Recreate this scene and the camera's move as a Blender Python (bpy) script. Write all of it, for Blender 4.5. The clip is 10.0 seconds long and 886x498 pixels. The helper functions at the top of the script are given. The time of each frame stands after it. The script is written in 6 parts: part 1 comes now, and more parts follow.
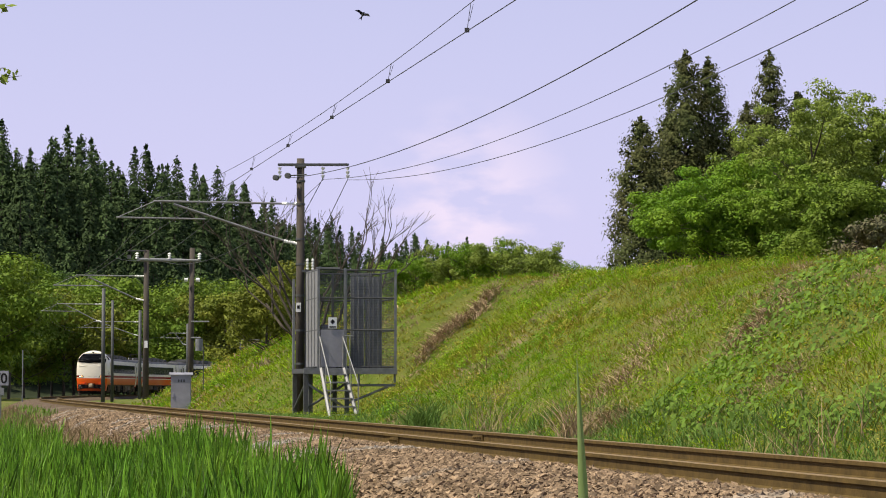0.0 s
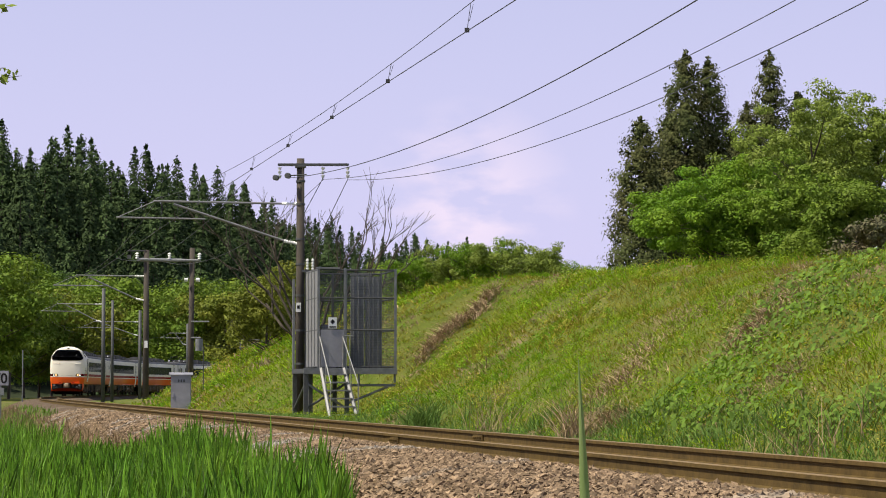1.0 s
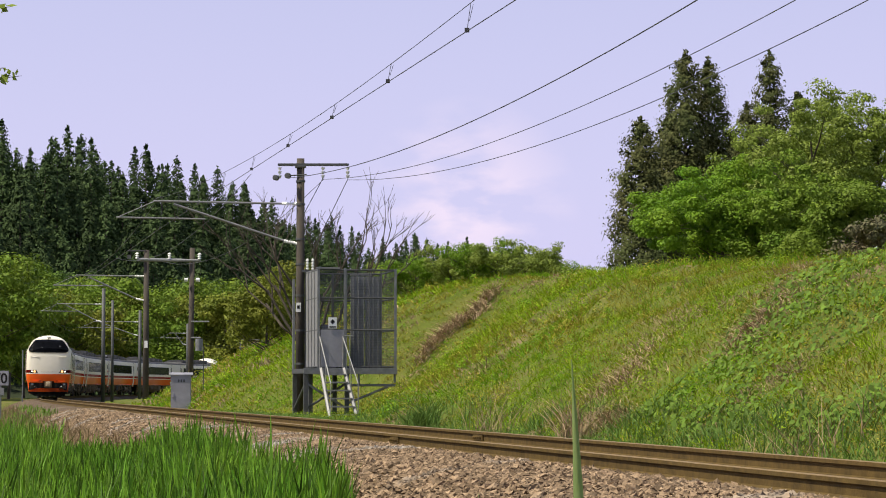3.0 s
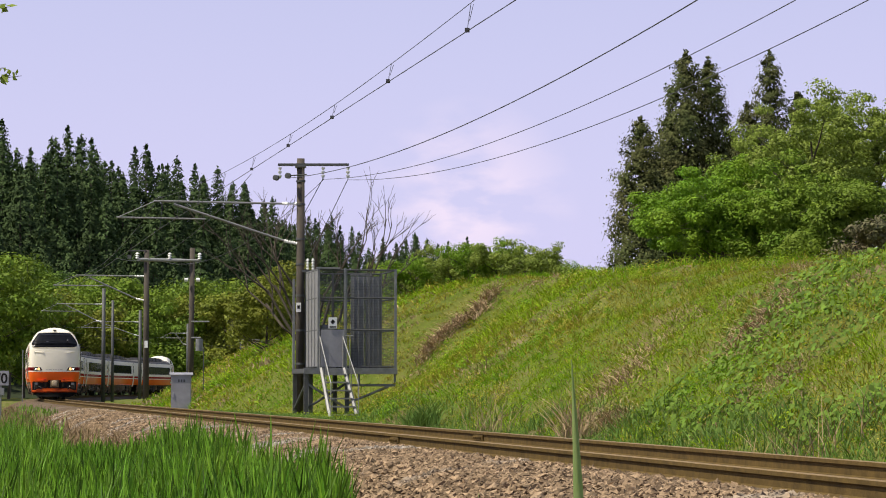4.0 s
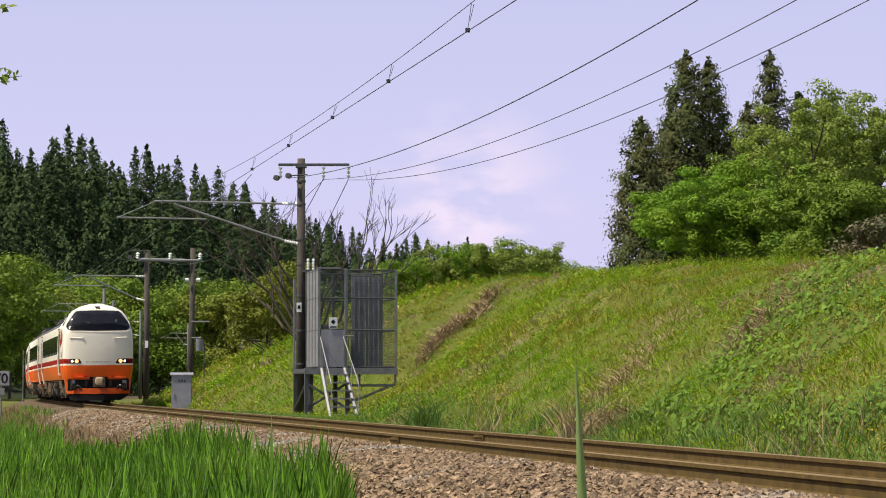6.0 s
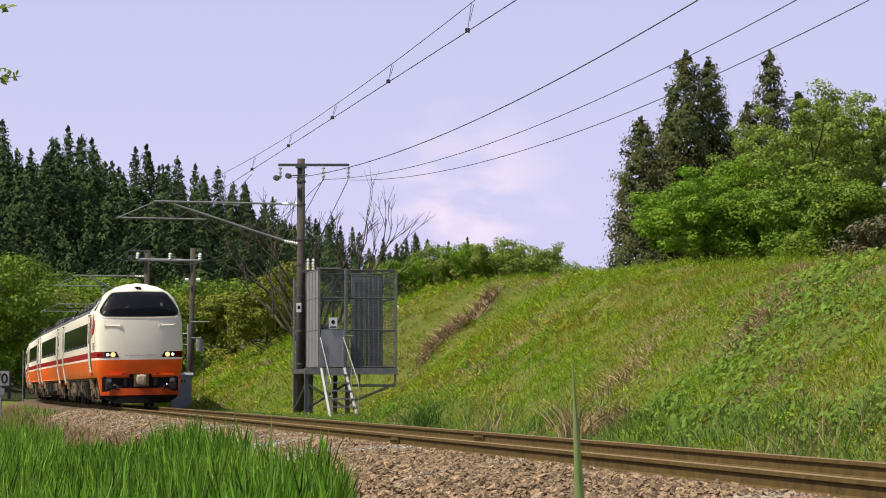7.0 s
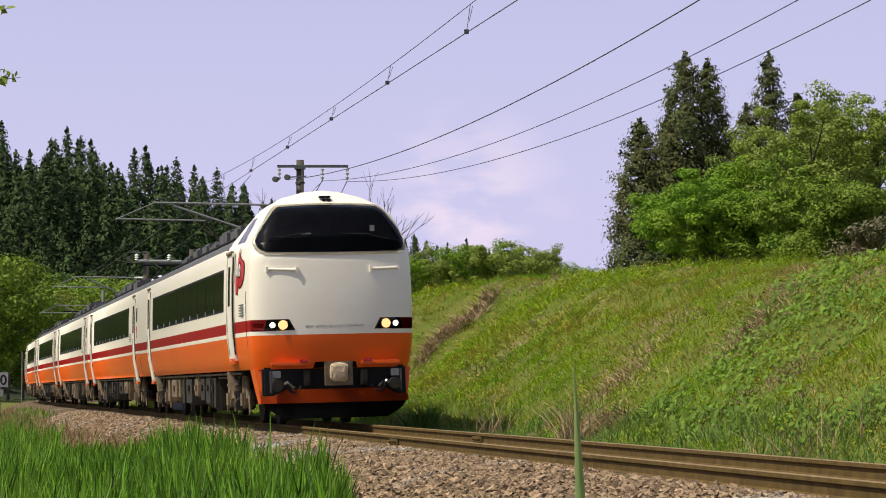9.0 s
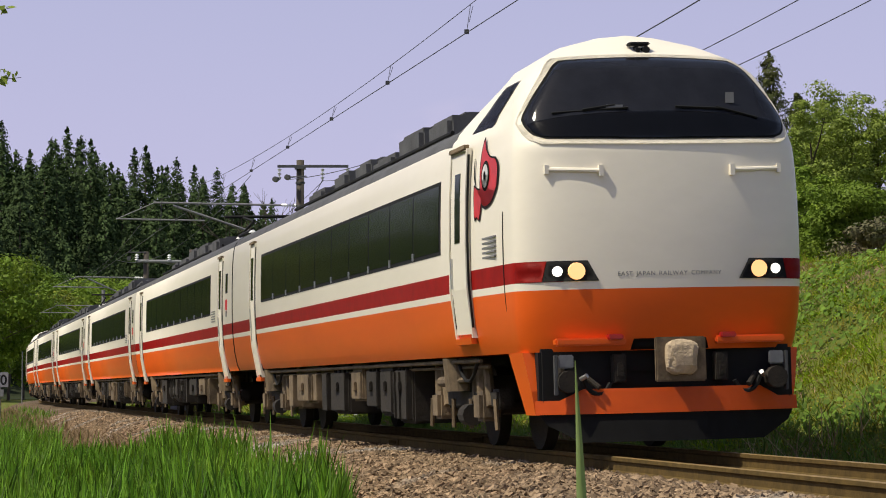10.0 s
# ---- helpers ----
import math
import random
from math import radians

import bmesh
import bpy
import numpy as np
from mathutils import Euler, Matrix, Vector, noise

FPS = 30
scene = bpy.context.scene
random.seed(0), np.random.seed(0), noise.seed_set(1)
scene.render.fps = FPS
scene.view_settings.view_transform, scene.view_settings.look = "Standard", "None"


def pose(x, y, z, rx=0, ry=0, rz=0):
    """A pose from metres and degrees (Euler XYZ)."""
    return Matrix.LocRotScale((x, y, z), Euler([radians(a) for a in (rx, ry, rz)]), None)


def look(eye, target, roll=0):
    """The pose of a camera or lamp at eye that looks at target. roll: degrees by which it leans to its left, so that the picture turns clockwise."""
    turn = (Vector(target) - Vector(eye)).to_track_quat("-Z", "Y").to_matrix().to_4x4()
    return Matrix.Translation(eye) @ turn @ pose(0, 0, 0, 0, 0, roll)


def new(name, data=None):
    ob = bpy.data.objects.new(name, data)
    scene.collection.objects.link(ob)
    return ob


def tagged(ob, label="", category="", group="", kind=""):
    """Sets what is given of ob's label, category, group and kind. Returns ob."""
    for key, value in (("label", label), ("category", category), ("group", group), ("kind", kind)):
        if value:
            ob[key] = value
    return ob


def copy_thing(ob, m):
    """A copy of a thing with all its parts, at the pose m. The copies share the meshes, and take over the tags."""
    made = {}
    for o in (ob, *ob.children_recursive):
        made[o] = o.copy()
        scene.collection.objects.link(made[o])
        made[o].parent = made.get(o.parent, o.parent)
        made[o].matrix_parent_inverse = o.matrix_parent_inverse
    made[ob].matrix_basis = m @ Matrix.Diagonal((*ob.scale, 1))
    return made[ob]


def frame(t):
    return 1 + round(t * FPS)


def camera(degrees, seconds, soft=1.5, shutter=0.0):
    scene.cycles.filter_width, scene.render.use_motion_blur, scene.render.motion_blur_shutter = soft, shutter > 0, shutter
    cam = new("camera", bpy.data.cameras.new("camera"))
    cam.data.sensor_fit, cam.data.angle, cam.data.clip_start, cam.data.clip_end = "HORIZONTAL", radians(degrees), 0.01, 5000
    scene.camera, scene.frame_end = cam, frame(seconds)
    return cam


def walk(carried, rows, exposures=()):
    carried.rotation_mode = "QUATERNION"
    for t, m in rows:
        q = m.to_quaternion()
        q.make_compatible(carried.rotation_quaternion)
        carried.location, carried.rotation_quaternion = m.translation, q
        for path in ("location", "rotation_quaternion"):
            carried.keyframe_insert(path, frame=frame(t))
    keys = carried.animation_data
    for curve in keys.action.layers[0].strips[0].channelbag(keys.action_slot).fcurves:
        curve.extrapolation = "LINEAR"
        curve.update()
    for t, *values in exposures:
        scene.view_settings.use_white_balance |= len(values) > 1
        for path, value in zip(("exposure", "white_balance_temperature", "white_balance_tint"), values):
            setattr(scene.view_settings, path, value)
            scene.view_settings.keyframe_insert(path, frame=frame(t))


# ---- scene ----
# The camera stands on a tripod beside a single railway line; x right, y away from it, z = 0 at the rail heads.
cam = camera(19.9036, 10.0, 1.0)
EYE_Z = 0.578


def aim(dx=0.0, dy=0.0):
    """The tripod head's turn, with small nudges in hundredths of a degree."""
    return pose(0, 0, EYE_Z, 90 + 3.169 + dy / 100, 0, dx / 100)


walk(cam, [(0, aim()), (3.8, aim()), (4.4, aim(1.4, 0)), (6.7, aim(1.4, 0.3)), (7.1, aim(1.0, 0.6)), (7.5, aim(0, 1.6)), (8.0, aim(-1.4, 3.0)), (10.0, aim(-0.8, 3.6))],
     exposures=[(0, 0.15), (7.2, 0.15), (8.0, 0.08), (8.5, 0.07), (9.0, 0.05), (9.5, -0.05), (10.0, -0.15)])

# ---- light ----
SUN = Vector((-1.00, -0.39, 1.66)).normalized()
world = bpy.data.worlds.new("sky")
scene.world = world
world.use_nodes = True
wn, wl = world.node_tree.nodes, world.node_tree.links
sky = wn.new("ShaderNodeTexSky")
sky.sky_type, sky.sun_disc = "NISHITA", False
sky.sun_elevation = math.asin(SUN.z)
sky.sun_rotation = math.atan2(SUN.x, SUN.y)
sky.air_density, sky.dust_density, sky.ozone_density = 1.0, 2.0, 2.0
haze = wn.new("ShaderNodeMixRGB")
up = wn.new("ShaderNodeTexCoord")
up_z = wn.new("ShaderNodeSeparateXYZ")
fall = wn.new("ShaderNodeMapRange")
fall.inputs["From Max"].default_value, fall.inputs["To Min"].default_value, fall.inputs["To Max"].default_value = 0.50, 0.88, 0.08
wl.new(up.outputs["Generated"], up_z.inputs[0])
wl.new(up_z.outputs[2], fall.inputs[0])
wl.new(fall.outputs[0], haze.inputs[0])
haze.inputs[2].default_value = (6.5, 6.05, 9.1, 1)
wl.new(sky.outputs[0], haze.inputs[1])
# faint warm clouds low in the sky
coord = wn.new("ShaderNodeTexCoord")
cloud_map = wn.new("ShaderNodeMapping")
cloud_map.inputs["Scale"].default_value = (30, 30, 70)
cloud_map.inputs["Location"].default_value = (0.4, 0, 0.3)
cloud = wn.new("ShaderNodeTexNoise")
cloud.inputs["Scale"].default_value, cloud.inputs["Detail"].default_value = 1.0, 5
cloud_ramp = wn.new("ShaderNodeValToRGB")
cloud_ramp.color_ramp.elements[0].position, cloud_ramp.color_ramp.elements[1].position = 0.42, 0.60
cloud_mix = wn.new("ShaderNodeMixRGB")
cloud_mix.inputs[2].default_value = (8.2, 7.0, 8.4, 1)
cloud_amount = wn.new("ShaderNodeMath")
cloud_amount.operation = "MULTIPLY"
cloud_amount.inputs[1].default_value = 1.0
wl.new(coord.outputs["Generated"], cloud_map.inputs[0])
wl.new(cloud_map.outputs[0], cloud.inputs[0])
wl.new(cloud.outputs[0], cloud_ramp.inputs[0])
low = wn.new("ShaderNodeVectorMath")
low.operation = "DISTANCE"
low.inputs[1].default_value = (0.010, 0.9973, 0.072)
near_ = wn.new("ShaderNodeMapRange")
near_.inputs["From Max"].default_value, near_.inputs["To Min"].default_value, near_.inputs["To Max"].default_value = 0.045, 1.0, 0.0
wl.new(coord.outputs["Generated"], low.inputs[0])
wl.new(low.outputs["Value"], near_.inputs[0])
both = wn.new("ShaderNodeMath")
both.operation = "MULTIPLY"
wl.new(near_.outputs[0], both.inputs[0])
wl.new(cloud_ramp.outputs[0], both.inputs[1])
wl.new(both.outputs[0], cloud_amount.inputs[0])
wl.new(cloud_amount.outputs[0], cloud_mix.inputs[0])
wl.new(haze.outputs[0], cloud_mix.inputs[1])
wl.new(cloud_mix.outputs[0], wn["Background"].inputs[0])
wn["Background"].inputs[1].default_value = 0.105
sun = new("sun", bpy.data.lights.new("sun", "SUN"))
sun.data.energy, sun.data.angle, sun.data.color = 5.0, radians(0.55), (1.0, 0.92, 0.74)
sun.matrix_world = look(SUN * 50, (0, 0, 0))


# ---- materials ----
def material(name, base, rough=0.7, metal=0.0, second=None, scale=4.0, detail=5.0, bump=0.0, bump_scale=40.0, island=0.0, objvar=0.0,
             spots=None, spot_scale=0.6, spot_from=0.55, spot_to=0.68, coat=0.0, translucent=None, stretch=(1, 1, 1), glow=None, alpha=1.0, gloss=0.5):
    m = bpy.data.materials.new(name)
    m.use_nodes = True
    n, l = m.node_tree.nodes, m.node_tree.links
    b = n["Principled BSDF"]
    b.inputs["Roughness"].default_value, b.inputs["Metallic"].default_value = rough, metal
    b.inputs["Coat Weight"].default_value = coat
    b.inputs["Alpha"].default_value, b.inputs["Specular IOR Level"].default_value = alpha, gloss
    geo = n.new("ShaderNodeTexCoord")
    place = n.new("ShaderNodeMapping")
    place.inputs["Scale"].default_value = stretch
    l.new(geo.outputs["Object"], place.inputs[0])
    second = second or tuple(c * 0.72 for c in base)
    mix = n.new("ShaderNodeMixRGB")
    mix.inputs[1].default_value, mix.inputs[2].default_value = (*base, 1), (*second, 1)
    tex = n.new("ShaderNodeTexNoise")
    tex.inputs["Scale"].default_value, tex.inputs["Detail"].default_value, tex.inputs["Roughness"].default_value = scale, detail, 0.65
    l.new(place.outputs[0], tex.inputs[0])
    ramp = n.new("ShaderNodeValToRGB")
    ramp.color_ramp.elements[0].position, ramp.color_ramp.elements[1].position = 0.34, 0.68
    l.new(tex.outputs[0], ramp.inputs[0])
    l.new(ramp.outputs[0], mix.inputs[0])
    out = mix.outputs[0]
    if spots:
        tex2 = n.new("ShaderNodeTexNoise")
        tex2.inputs["Scale"].default_value, tex2.inputs["Detail"].default_value = spot_scale, 6
        l.new(place.outputs[0], tex2.inputs[0])
        r2 = n.new("ShaderNodeValToRGB")
        r2.color_ramp.elements[0].position, r2.color_ramp.elements[1].position = spot_from, spot_to
        l.new(tex2.outputs[0], r2.inputs[0])
        m2 = n.new("ShaderNodeMixRGB")
        m2.inputs[2].default_value = (*spots, 1)
        l.new(r2.outputs[0], m2.inputs[0])
        l.new(out, m2.inputs[1])
        out = m2.outputs[0]
    for amount, node, socket in ((island, "ShaderNodeNewGeometry", "Random Per Island"), (objvar, "ShaderNodeObjectInfo", "Random")):
        if amount:
            g = n.new(node)
            r = n.new("ShaderNodeMapRange")
            r.inputs["To Min"].default_value, r.inputs["To Max"].default_value = 1 - amount, 1 + amount
            l.new(g.outputs[socket], r.inputs[0])
            hs = n.new("ShaderNodeHueSaturation")
            l.new(r.outputs[0], hs.inputs["Value"])
            l.new(out, hs.inputs["Color"])
            out = hs.outputs[0]
    l.new(out, b.inputs["Base Color"])
    if bump:
        tb = n.new("ShaderNodeTexNoise")
        tb.inputs["Scale"].default_value, tb.inputs["Detail"].default_value = bump_scale, 4
        l.new(place.outputs[0], tb.inputs[0])
        bn = n.new("ShaderNodeBump")
        bn.inputs["Strength"].default_value, bn.inputs["Distance"].default_value = min(bump, 1), 0.02
        l.new(tb.outputs[0], bn.inputs["Height"])
        l.new(bn.outputs[0], b.inputs["Normal"])
    if translucent:
        tr = n.new("ShaderNodeBsdfTranslucent")
        ms = n.new("ShaderNodeMixShader")
        ms.inputs[0].default_value = translucent
        l.new(out, tr.inputs[0])
        l.new(b.outputs[0], ms.inputs[1])
        l.new(tr.outputs[0], ms.inputs[2])
        l.new(ms.outputs[0], n["Material Output"].inputs[0])
    if glow:
        b.inputs["Emission Color"].default_value, b.inputs["Emission Strength"].default_value = (*glow[:3], 1), glow[3]
    return m


CREAM = material("cream paint", (0.85, 0.795, 0.67), 0.38, second=(0.79, 0.735, 0.615), scale=0.9, coat=0.03, stretch=(0.4, 1, 2), gloss=0.3)
ORANGE = material("orange paint", (0.80, 0.118, 0.010), 0.36, second=(0.71, 0.104, 0.010), scale=0.9, coat=0.03, stretch=(0.4, 1, 2), gloss=0.3)
RED = material("dark red paint", (0.32, 0.010, 0.007), 0.5, coat=0.01, gloss=0.08)
ROOF = material("grey roof paint", (0.10, 0.10, 0.105), 0.75, second=(0.05, 0.05, 0.052), scale=2, bump=0.2)
# BLACK and UNDER run darker than real paint and steel, to carry underframe shade
BLACK = material("black rubber and paint", (0.011, 0.011, 0.011), 0.75, gloss=0.25)
UNDER = material("dusty underframe steel darkened for shade", (0.026, 0.019, 0.012), 0.9, second=(0.010, 0.008, 0.006), scale=3, bump=0.3)
# pale steel, also given to underfloor parts that stand for sunlit ones
UNDER_PALE = material("dusty pale steel, also for lit equipment", (0.21, 0.15, 0.085), 0.85, second=(0.07, 0.05, 0.03), scale=3, bump=0.3)
GLASS_DARK = material("dark tinted glass", (0.012, 0.016, 0.010), 0.10, second=(0.020, 0.026, 0.016), gloss=0.08)
SCREEN = material("dark windscreen glass", (0.026, 0.027, 0.034), 0.06, gloss=0.45)
MASK = material("black glossy screen border", (0.006, 0.006, 0.007), 0.12, gloss=0.35)
LAMP = material("lit headlamp glass", (0.7, 0.5, 0.3), 0.2, glow=(1.0, 0.50, 0.17, 1.3))
LAMP_DIM = material("small lit marker lamp", (0.9, 0.9, 0.9), 0.2, glow=(1.0, 0.93, 0.80, 2.5))
TAIL = material("red lens", (0.5, 0.02, 0.02), 0.2)
SILVER = material("worn silver metal", (0.55, 0.55, 0.54), 0.42, 0.8, scale=8)
GREYTXT = material("grey lettering paint", (0.20, 0.20, 0.20), 0.5)
RAIL_TOP = material("worn rail head", (0.235, 0.158, 0.062), 0.55, 0.1, scale=6, gloss=0.3)
RUST = material("rusty rail steel", (0.125, 0.082, 0.026), 0.9, second=(0.070, 0.046, 0.016), scale=7, bump=0.2, gloss=0.15)
SLEEPER = material("rust-stained concrete", (0.25, 0.20, 0.15), 0.9, second=(0.16, 0.11, 0.07), scale=5, bump=0.4)
# bed colour set darker than the stones, as the shade in their gaps
BALLAST = material("brown-grey ballast darkened as gap shade", (0.15, 0.105, 0.066), 0.95, second=(0.07, 0.05, 0.032), scale=14, bump=1.0, bump_scale=26, spots=(0.17, 0.135, 0.10), spot_scale=0.35, gloss=0.15)
STONE = material("broken ballast stone", (0.30, 0.212, 0.132), 0.93, second=(0.15, 0.105, 0.066), scale=9, bump=0.5, bump_scale=60, island=0.55, spots=(0.29, 0.26, 0.22), spot_scale=0.5, gloss=0.15)
CONCRETE = material("weathered pole concrete", (0.085, 0.070, 0.055), 0.9, second=(0.045, 0.037, 0.03), scale=3, bump=0.3, stretch=(1, 1, 0.3))
STEEL = material("galvanised steel", (0.23, 0.235, 0.24), 0.6, 0.3, scale=5, second=(0.15, 0.155, 0.16))
STEEL_DARK = material("dark galvanised steel", (0.085, 0.088, 0.09), 0.65, 0.2, scale=5)
STEEL_PALE = material("pale aluminium", (0.27, 0.27, 0.27), 0.6, 0.3, scale=5)
CABINET = material("pale grey enamel", (0.30, 0.295, 0.33), 0.5, scale=2)
PORCELAIN = material("white porcelain", (0.8, 0.8, 0.78), 0.2)
WIRE = material("dark overhead wire", (0.05, 0.05, 0.055), 0.6)
SIGN_WHITE = material("white sign enamel", (0.80, 0.80, 0.80), 0.5, scale=3)
GRASS_GROUND = material("weedy earth", (0.085, 0.12, 0.016), 0.95, second=(0.13, 0.13, 0.03), scale=0.8, bump=0.8, bump_scale=9, spots=(0.20, 0.14, 0.085), spot_scale=0.45, spot_from=0.6, spot_to=0.7, gloss=0.15)
WEED = material("bright weed leaves", (0.215, 0.30, 0.010), 0.6, second=(0.115, 0.22, 0.008), scale=0.8, island=0.34, translucent=0.25, spots=(0.26, 0.205, 0.03), spot_scale=0.42, spot_from=0.50, spot_to=0.64, gloss=0.15)
LIME = material("sunlit grass blades", (0.285, 0.390, 0.014), 0.6, second=(0.205, 0.335, 0.010), scale=1.6, island=0.38, translucent=0.3, gloss=0.15)
MEADOW = material("deep meadow grass blades", (0.125, 0.275, 0.012), 0.6, second=(0.185, 0.325, 0.014), scale=1.6, island=0.38, translucent=0.3, gloss=0.15)
OLIVE = material("olive and reddish weed stems", (0.320, 0.265, 0.040), 0.7, second=(0.240, 0.265, 0.022), scale=1.6, island=0.38, translucent=0.2, gloss=0.15)
BROADLEAF = material("broad butterbur leaves", (0.080, 0.150, 0.014), 0.75, second=(0.130, 0.200, 0.026), scale=1.2, island=0.45, translucent=0.2, gloss=0.2)
STRAW = material("dry straw stalks", (0.27, 0.185, 0.09), 0.85, second=(0.16, 0.11, 0.058), scale=3, island=0.3)
DEAD = material("flattened dead grass", (0.40, 0.29, 0.165), 0.9, second=(0.25, 0.175, 0.10), scale=3, island=0.35)
PALE_BLADE = material("pale green reed blade", (0.27, 0.34, 0.12), 0.6, second=(0.20, 0.29, 0.08), scale=8, translucent=0.3)
REED = material("fresh reed blades", (0.085, 0.215, 0.012), 0.45, second=(0.165, 0.285, 0.022), scale=1.3, island=0.68, translucent=0.3, gloss=0.3)
SEDGE = material("grey-green sedge blades", (0.095, 0.18, 0.035), 0.6, second=(0.14, 0.22, 0.045), scale=2, island=0.3, translucent=0.2, gloss=0.15)
CEDAR = material("dark cedar sprays", (0.062, 0.098, 0.030), 0.8, second=(0.042, 0.073, 0.026), scale=0.5, island=0.25, objvar=0.25, gloss=0.15)
CEDAR_NEAR = material("brownish cedar sprays", (0.066, 0.088, 0.026), 0.8, second=(0.085, 0.080, 0.028), scale=0.35, island=0.28, gloss=0.15)
LEAF_MID = material("spring green foliage", (0.112, 0.198, 0.020), 0.6, second=(0.172, 0.232, 0.026), scale=0.28, island=0.22, objvar=0.15, translucent=0.25, gloss=0.15)
LEAF_OLIVE = material("olive spring foliage", (0.21, 0.22, 0.03), 0.6, second=(0.15, 0.20, 0.025), scale=0.28, island=0.22, objvar=0.15, translucent=0.25, gloss=0.15)
LEAF_DEEP = material("deep green foliage", (0.075, 0.14, 0.024), 0.65, second=(0.11, 0.18, 0.03), scale=0.28, island=0.22, objvar=0.15, translucent=0.2, gloss=0.15)
LEAF_FRESH = material("fresh maple foliage", (0.125, 0.250, 0.016), 0.55, second=(0.185, 0.275, 0.022), scale=0.4, island=0.35, translucent=0.3, gloss=0.15)
LEAF_PALE = material("pale walnut foliage", (0.240, 0.300, 0.058), 0.55, second=(0.180, 0.245, 0.038), scale=0.4, island=0.30, translucent=0.3, gloss=0.15)
LEAF_BROWN = material("purple-brown shrub foliage", (0.13, 0.10, 0.06), 0.7, second=(0.10, 0.11, 0.05), scale=1, island=0.3, gloss=0.15)
BARK = material("grey-brown bark", (0.095, 0.076, 0.056), 0.95, second=(0.050, 0.040, 0.030), scale=5, bump=0.5)
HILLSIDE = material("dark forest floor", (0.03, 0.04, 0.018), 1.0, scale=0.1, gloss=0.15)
EMBLEM_RED = material("emblem red", (0.62, 0.02, 0.02), 0.4)


# ---- helpers of this scene ----
def mesh_from(name, verts, faces, mats, face_mats=None, smooth=False):
    me = bpy.data.meshes.new(name)
    me.from_pydata([tuple(map(float, v)) for v in verts], [], faces)
    for m in mats:
        me.materials.append(m)
    if face_mats is not None:
        me.polygons.foreach_set("material_index", np.asarray(face_mats, dtype=np.int32))
    if smooth:
        me.polygons.foreach_set("use_smooth", np.ones(len(me.polygons), dtype=bool))
    me.update()
    return me


def big_mesh(name, verts, size, mats, face_mats=None):
    """Many separate polygons of one size, verts in order."""
    verts = np.asarray(verts, dtype=np.float32).reshape(-1, 3)
    count = len(verts) // size
    me = bpy.data.meshes.new(name)
    me.vertices.add(len(verts))
    me.vertices.foreach_set("co", verts.ravel())
    me.loops.add(len(verts))
    me.loops.foreach_set("vertex_index", np.arange(len(verts), dtype=np.int32))
    me.polygons.add(count)
    me.polygons.foreach_set("loop_start", np.arange(0, len(verts), size, dtype=np.int32))
    me.polygons.foreach_set("loop_total", np.full(count, size, dtype=np.int32))
    for m in mats:
        me.materials.append(m)
    if face_mats is not None:
        me.polygons.foreach_set("material_index", np.asarray(face_mats, dtype=np.int32))
    me.update(calc_edges=True)
    return me


def child(name, me, parent, label="", m=None):
    ob = new(name, me)
    ob.parent = parent
    if m is not None:
        ob.matrix_basis = m
    if label:
        tagged(ob, label)
    return ob


def part(name, bm, mat, parent, label="", smooth=False):
    me = bpy.data.meshes.new(name)
    bm.to_mesh(me)
    bm.free()
    me.materials.append(mat)
    if smooth:
        me.polygons.foreach_set("use_smooth", np.ones(len(me.polygons), dtype=bool))
    return child(name, me, parent, label)


def box(bm, x0, x1, y0, y1, z0, z1, bevel=0.0):
    got = bmesh.ops.create_cube(bm, size=1.0, matrix=Matrix.Translation(((x0 + x1) / 2, (y0 + y1) / 2, (z0 + z1) / 2)) @ Matrix.Diagonal((abs(x1 - x0), abs(y1 - y0), abs(z1 - z0), 1)))
    if bevel:
        edges = list({e for v in got["verts"] for e in v.link_edges})
        bmesh.ops.bevel(bm, geom=edges, offset=bevel, segments=2, affect="EDGES")
    return bm


def rod(bm, a, b, r0, r1=None, n=8):
    a, b = Vector(a), Vector(b)
    d = b - a
    m = Matrix.Translation((a + b) / 2) @ d.to_track_quat("Z", "Y").to_matrix().to_4x4()
    bmesh.ops.create_cone(bm, cap_ends=True, segments=n, radius1=r0, radius2=r0 if r1 is None else r1, depth=d.length, matrix=m)
    return bm


def B():
    return bmesh.new()


def tube_mesh(name, paths, mat, n=6):
    """Tapered tubes along polylines: each path is a list of (point, radius)."""
    verts, faces = [], []
    for path in paths:
        base = len(verts)
        for i, (p, r) in enumerate(path):
            p = Vector(p)
            d = (Vector(path[min(i + 1, len(path) - 1)][0]) - Vector(path[max(i - 1, 0)][0])).normalized()
            u = d.orthogonal().normalized()
            w = d.cross(u)
            for k in range(n):
                a = 2 * math.pi * k / n
                verts.append(p + u * (r * math.cos(a)) + w * (r * math.sin(a)))
        for i in range(len(path) - 1):
            for k in range(n):
                faces.append((base + i * n + k, base + i * n + (k + 1) % n, base + (i + 1) * n + (k + 1) % n, base + (i + 1) * n + k))
    return mesh_from(name, verts, faces, [mat], smooth=True)


# ---- the line's course: curvature along its length, s = 0 where the train's lamps stand at the end ----
S_KNOTS = (-260, -215, -170, -130, -95, -65, -40, -15, 25)
K_KNOTS = (0.00407, 0.00312, 0.00217, 0.0012, 0.00034, -0.00004, 0.00006, -0.00009, -0.00026)
S_GRID = np.arange(-420, 60.01, 0.5)
k_grid = np.interp(S_GRID, S_KNOTS, K_KNOTS)
turn = np.concatenate([[0], np.cumsum((k_grid[1:] + k_grid[:-1]) / 4)])
zero = int(np.argmin(abs(S_GRID)))
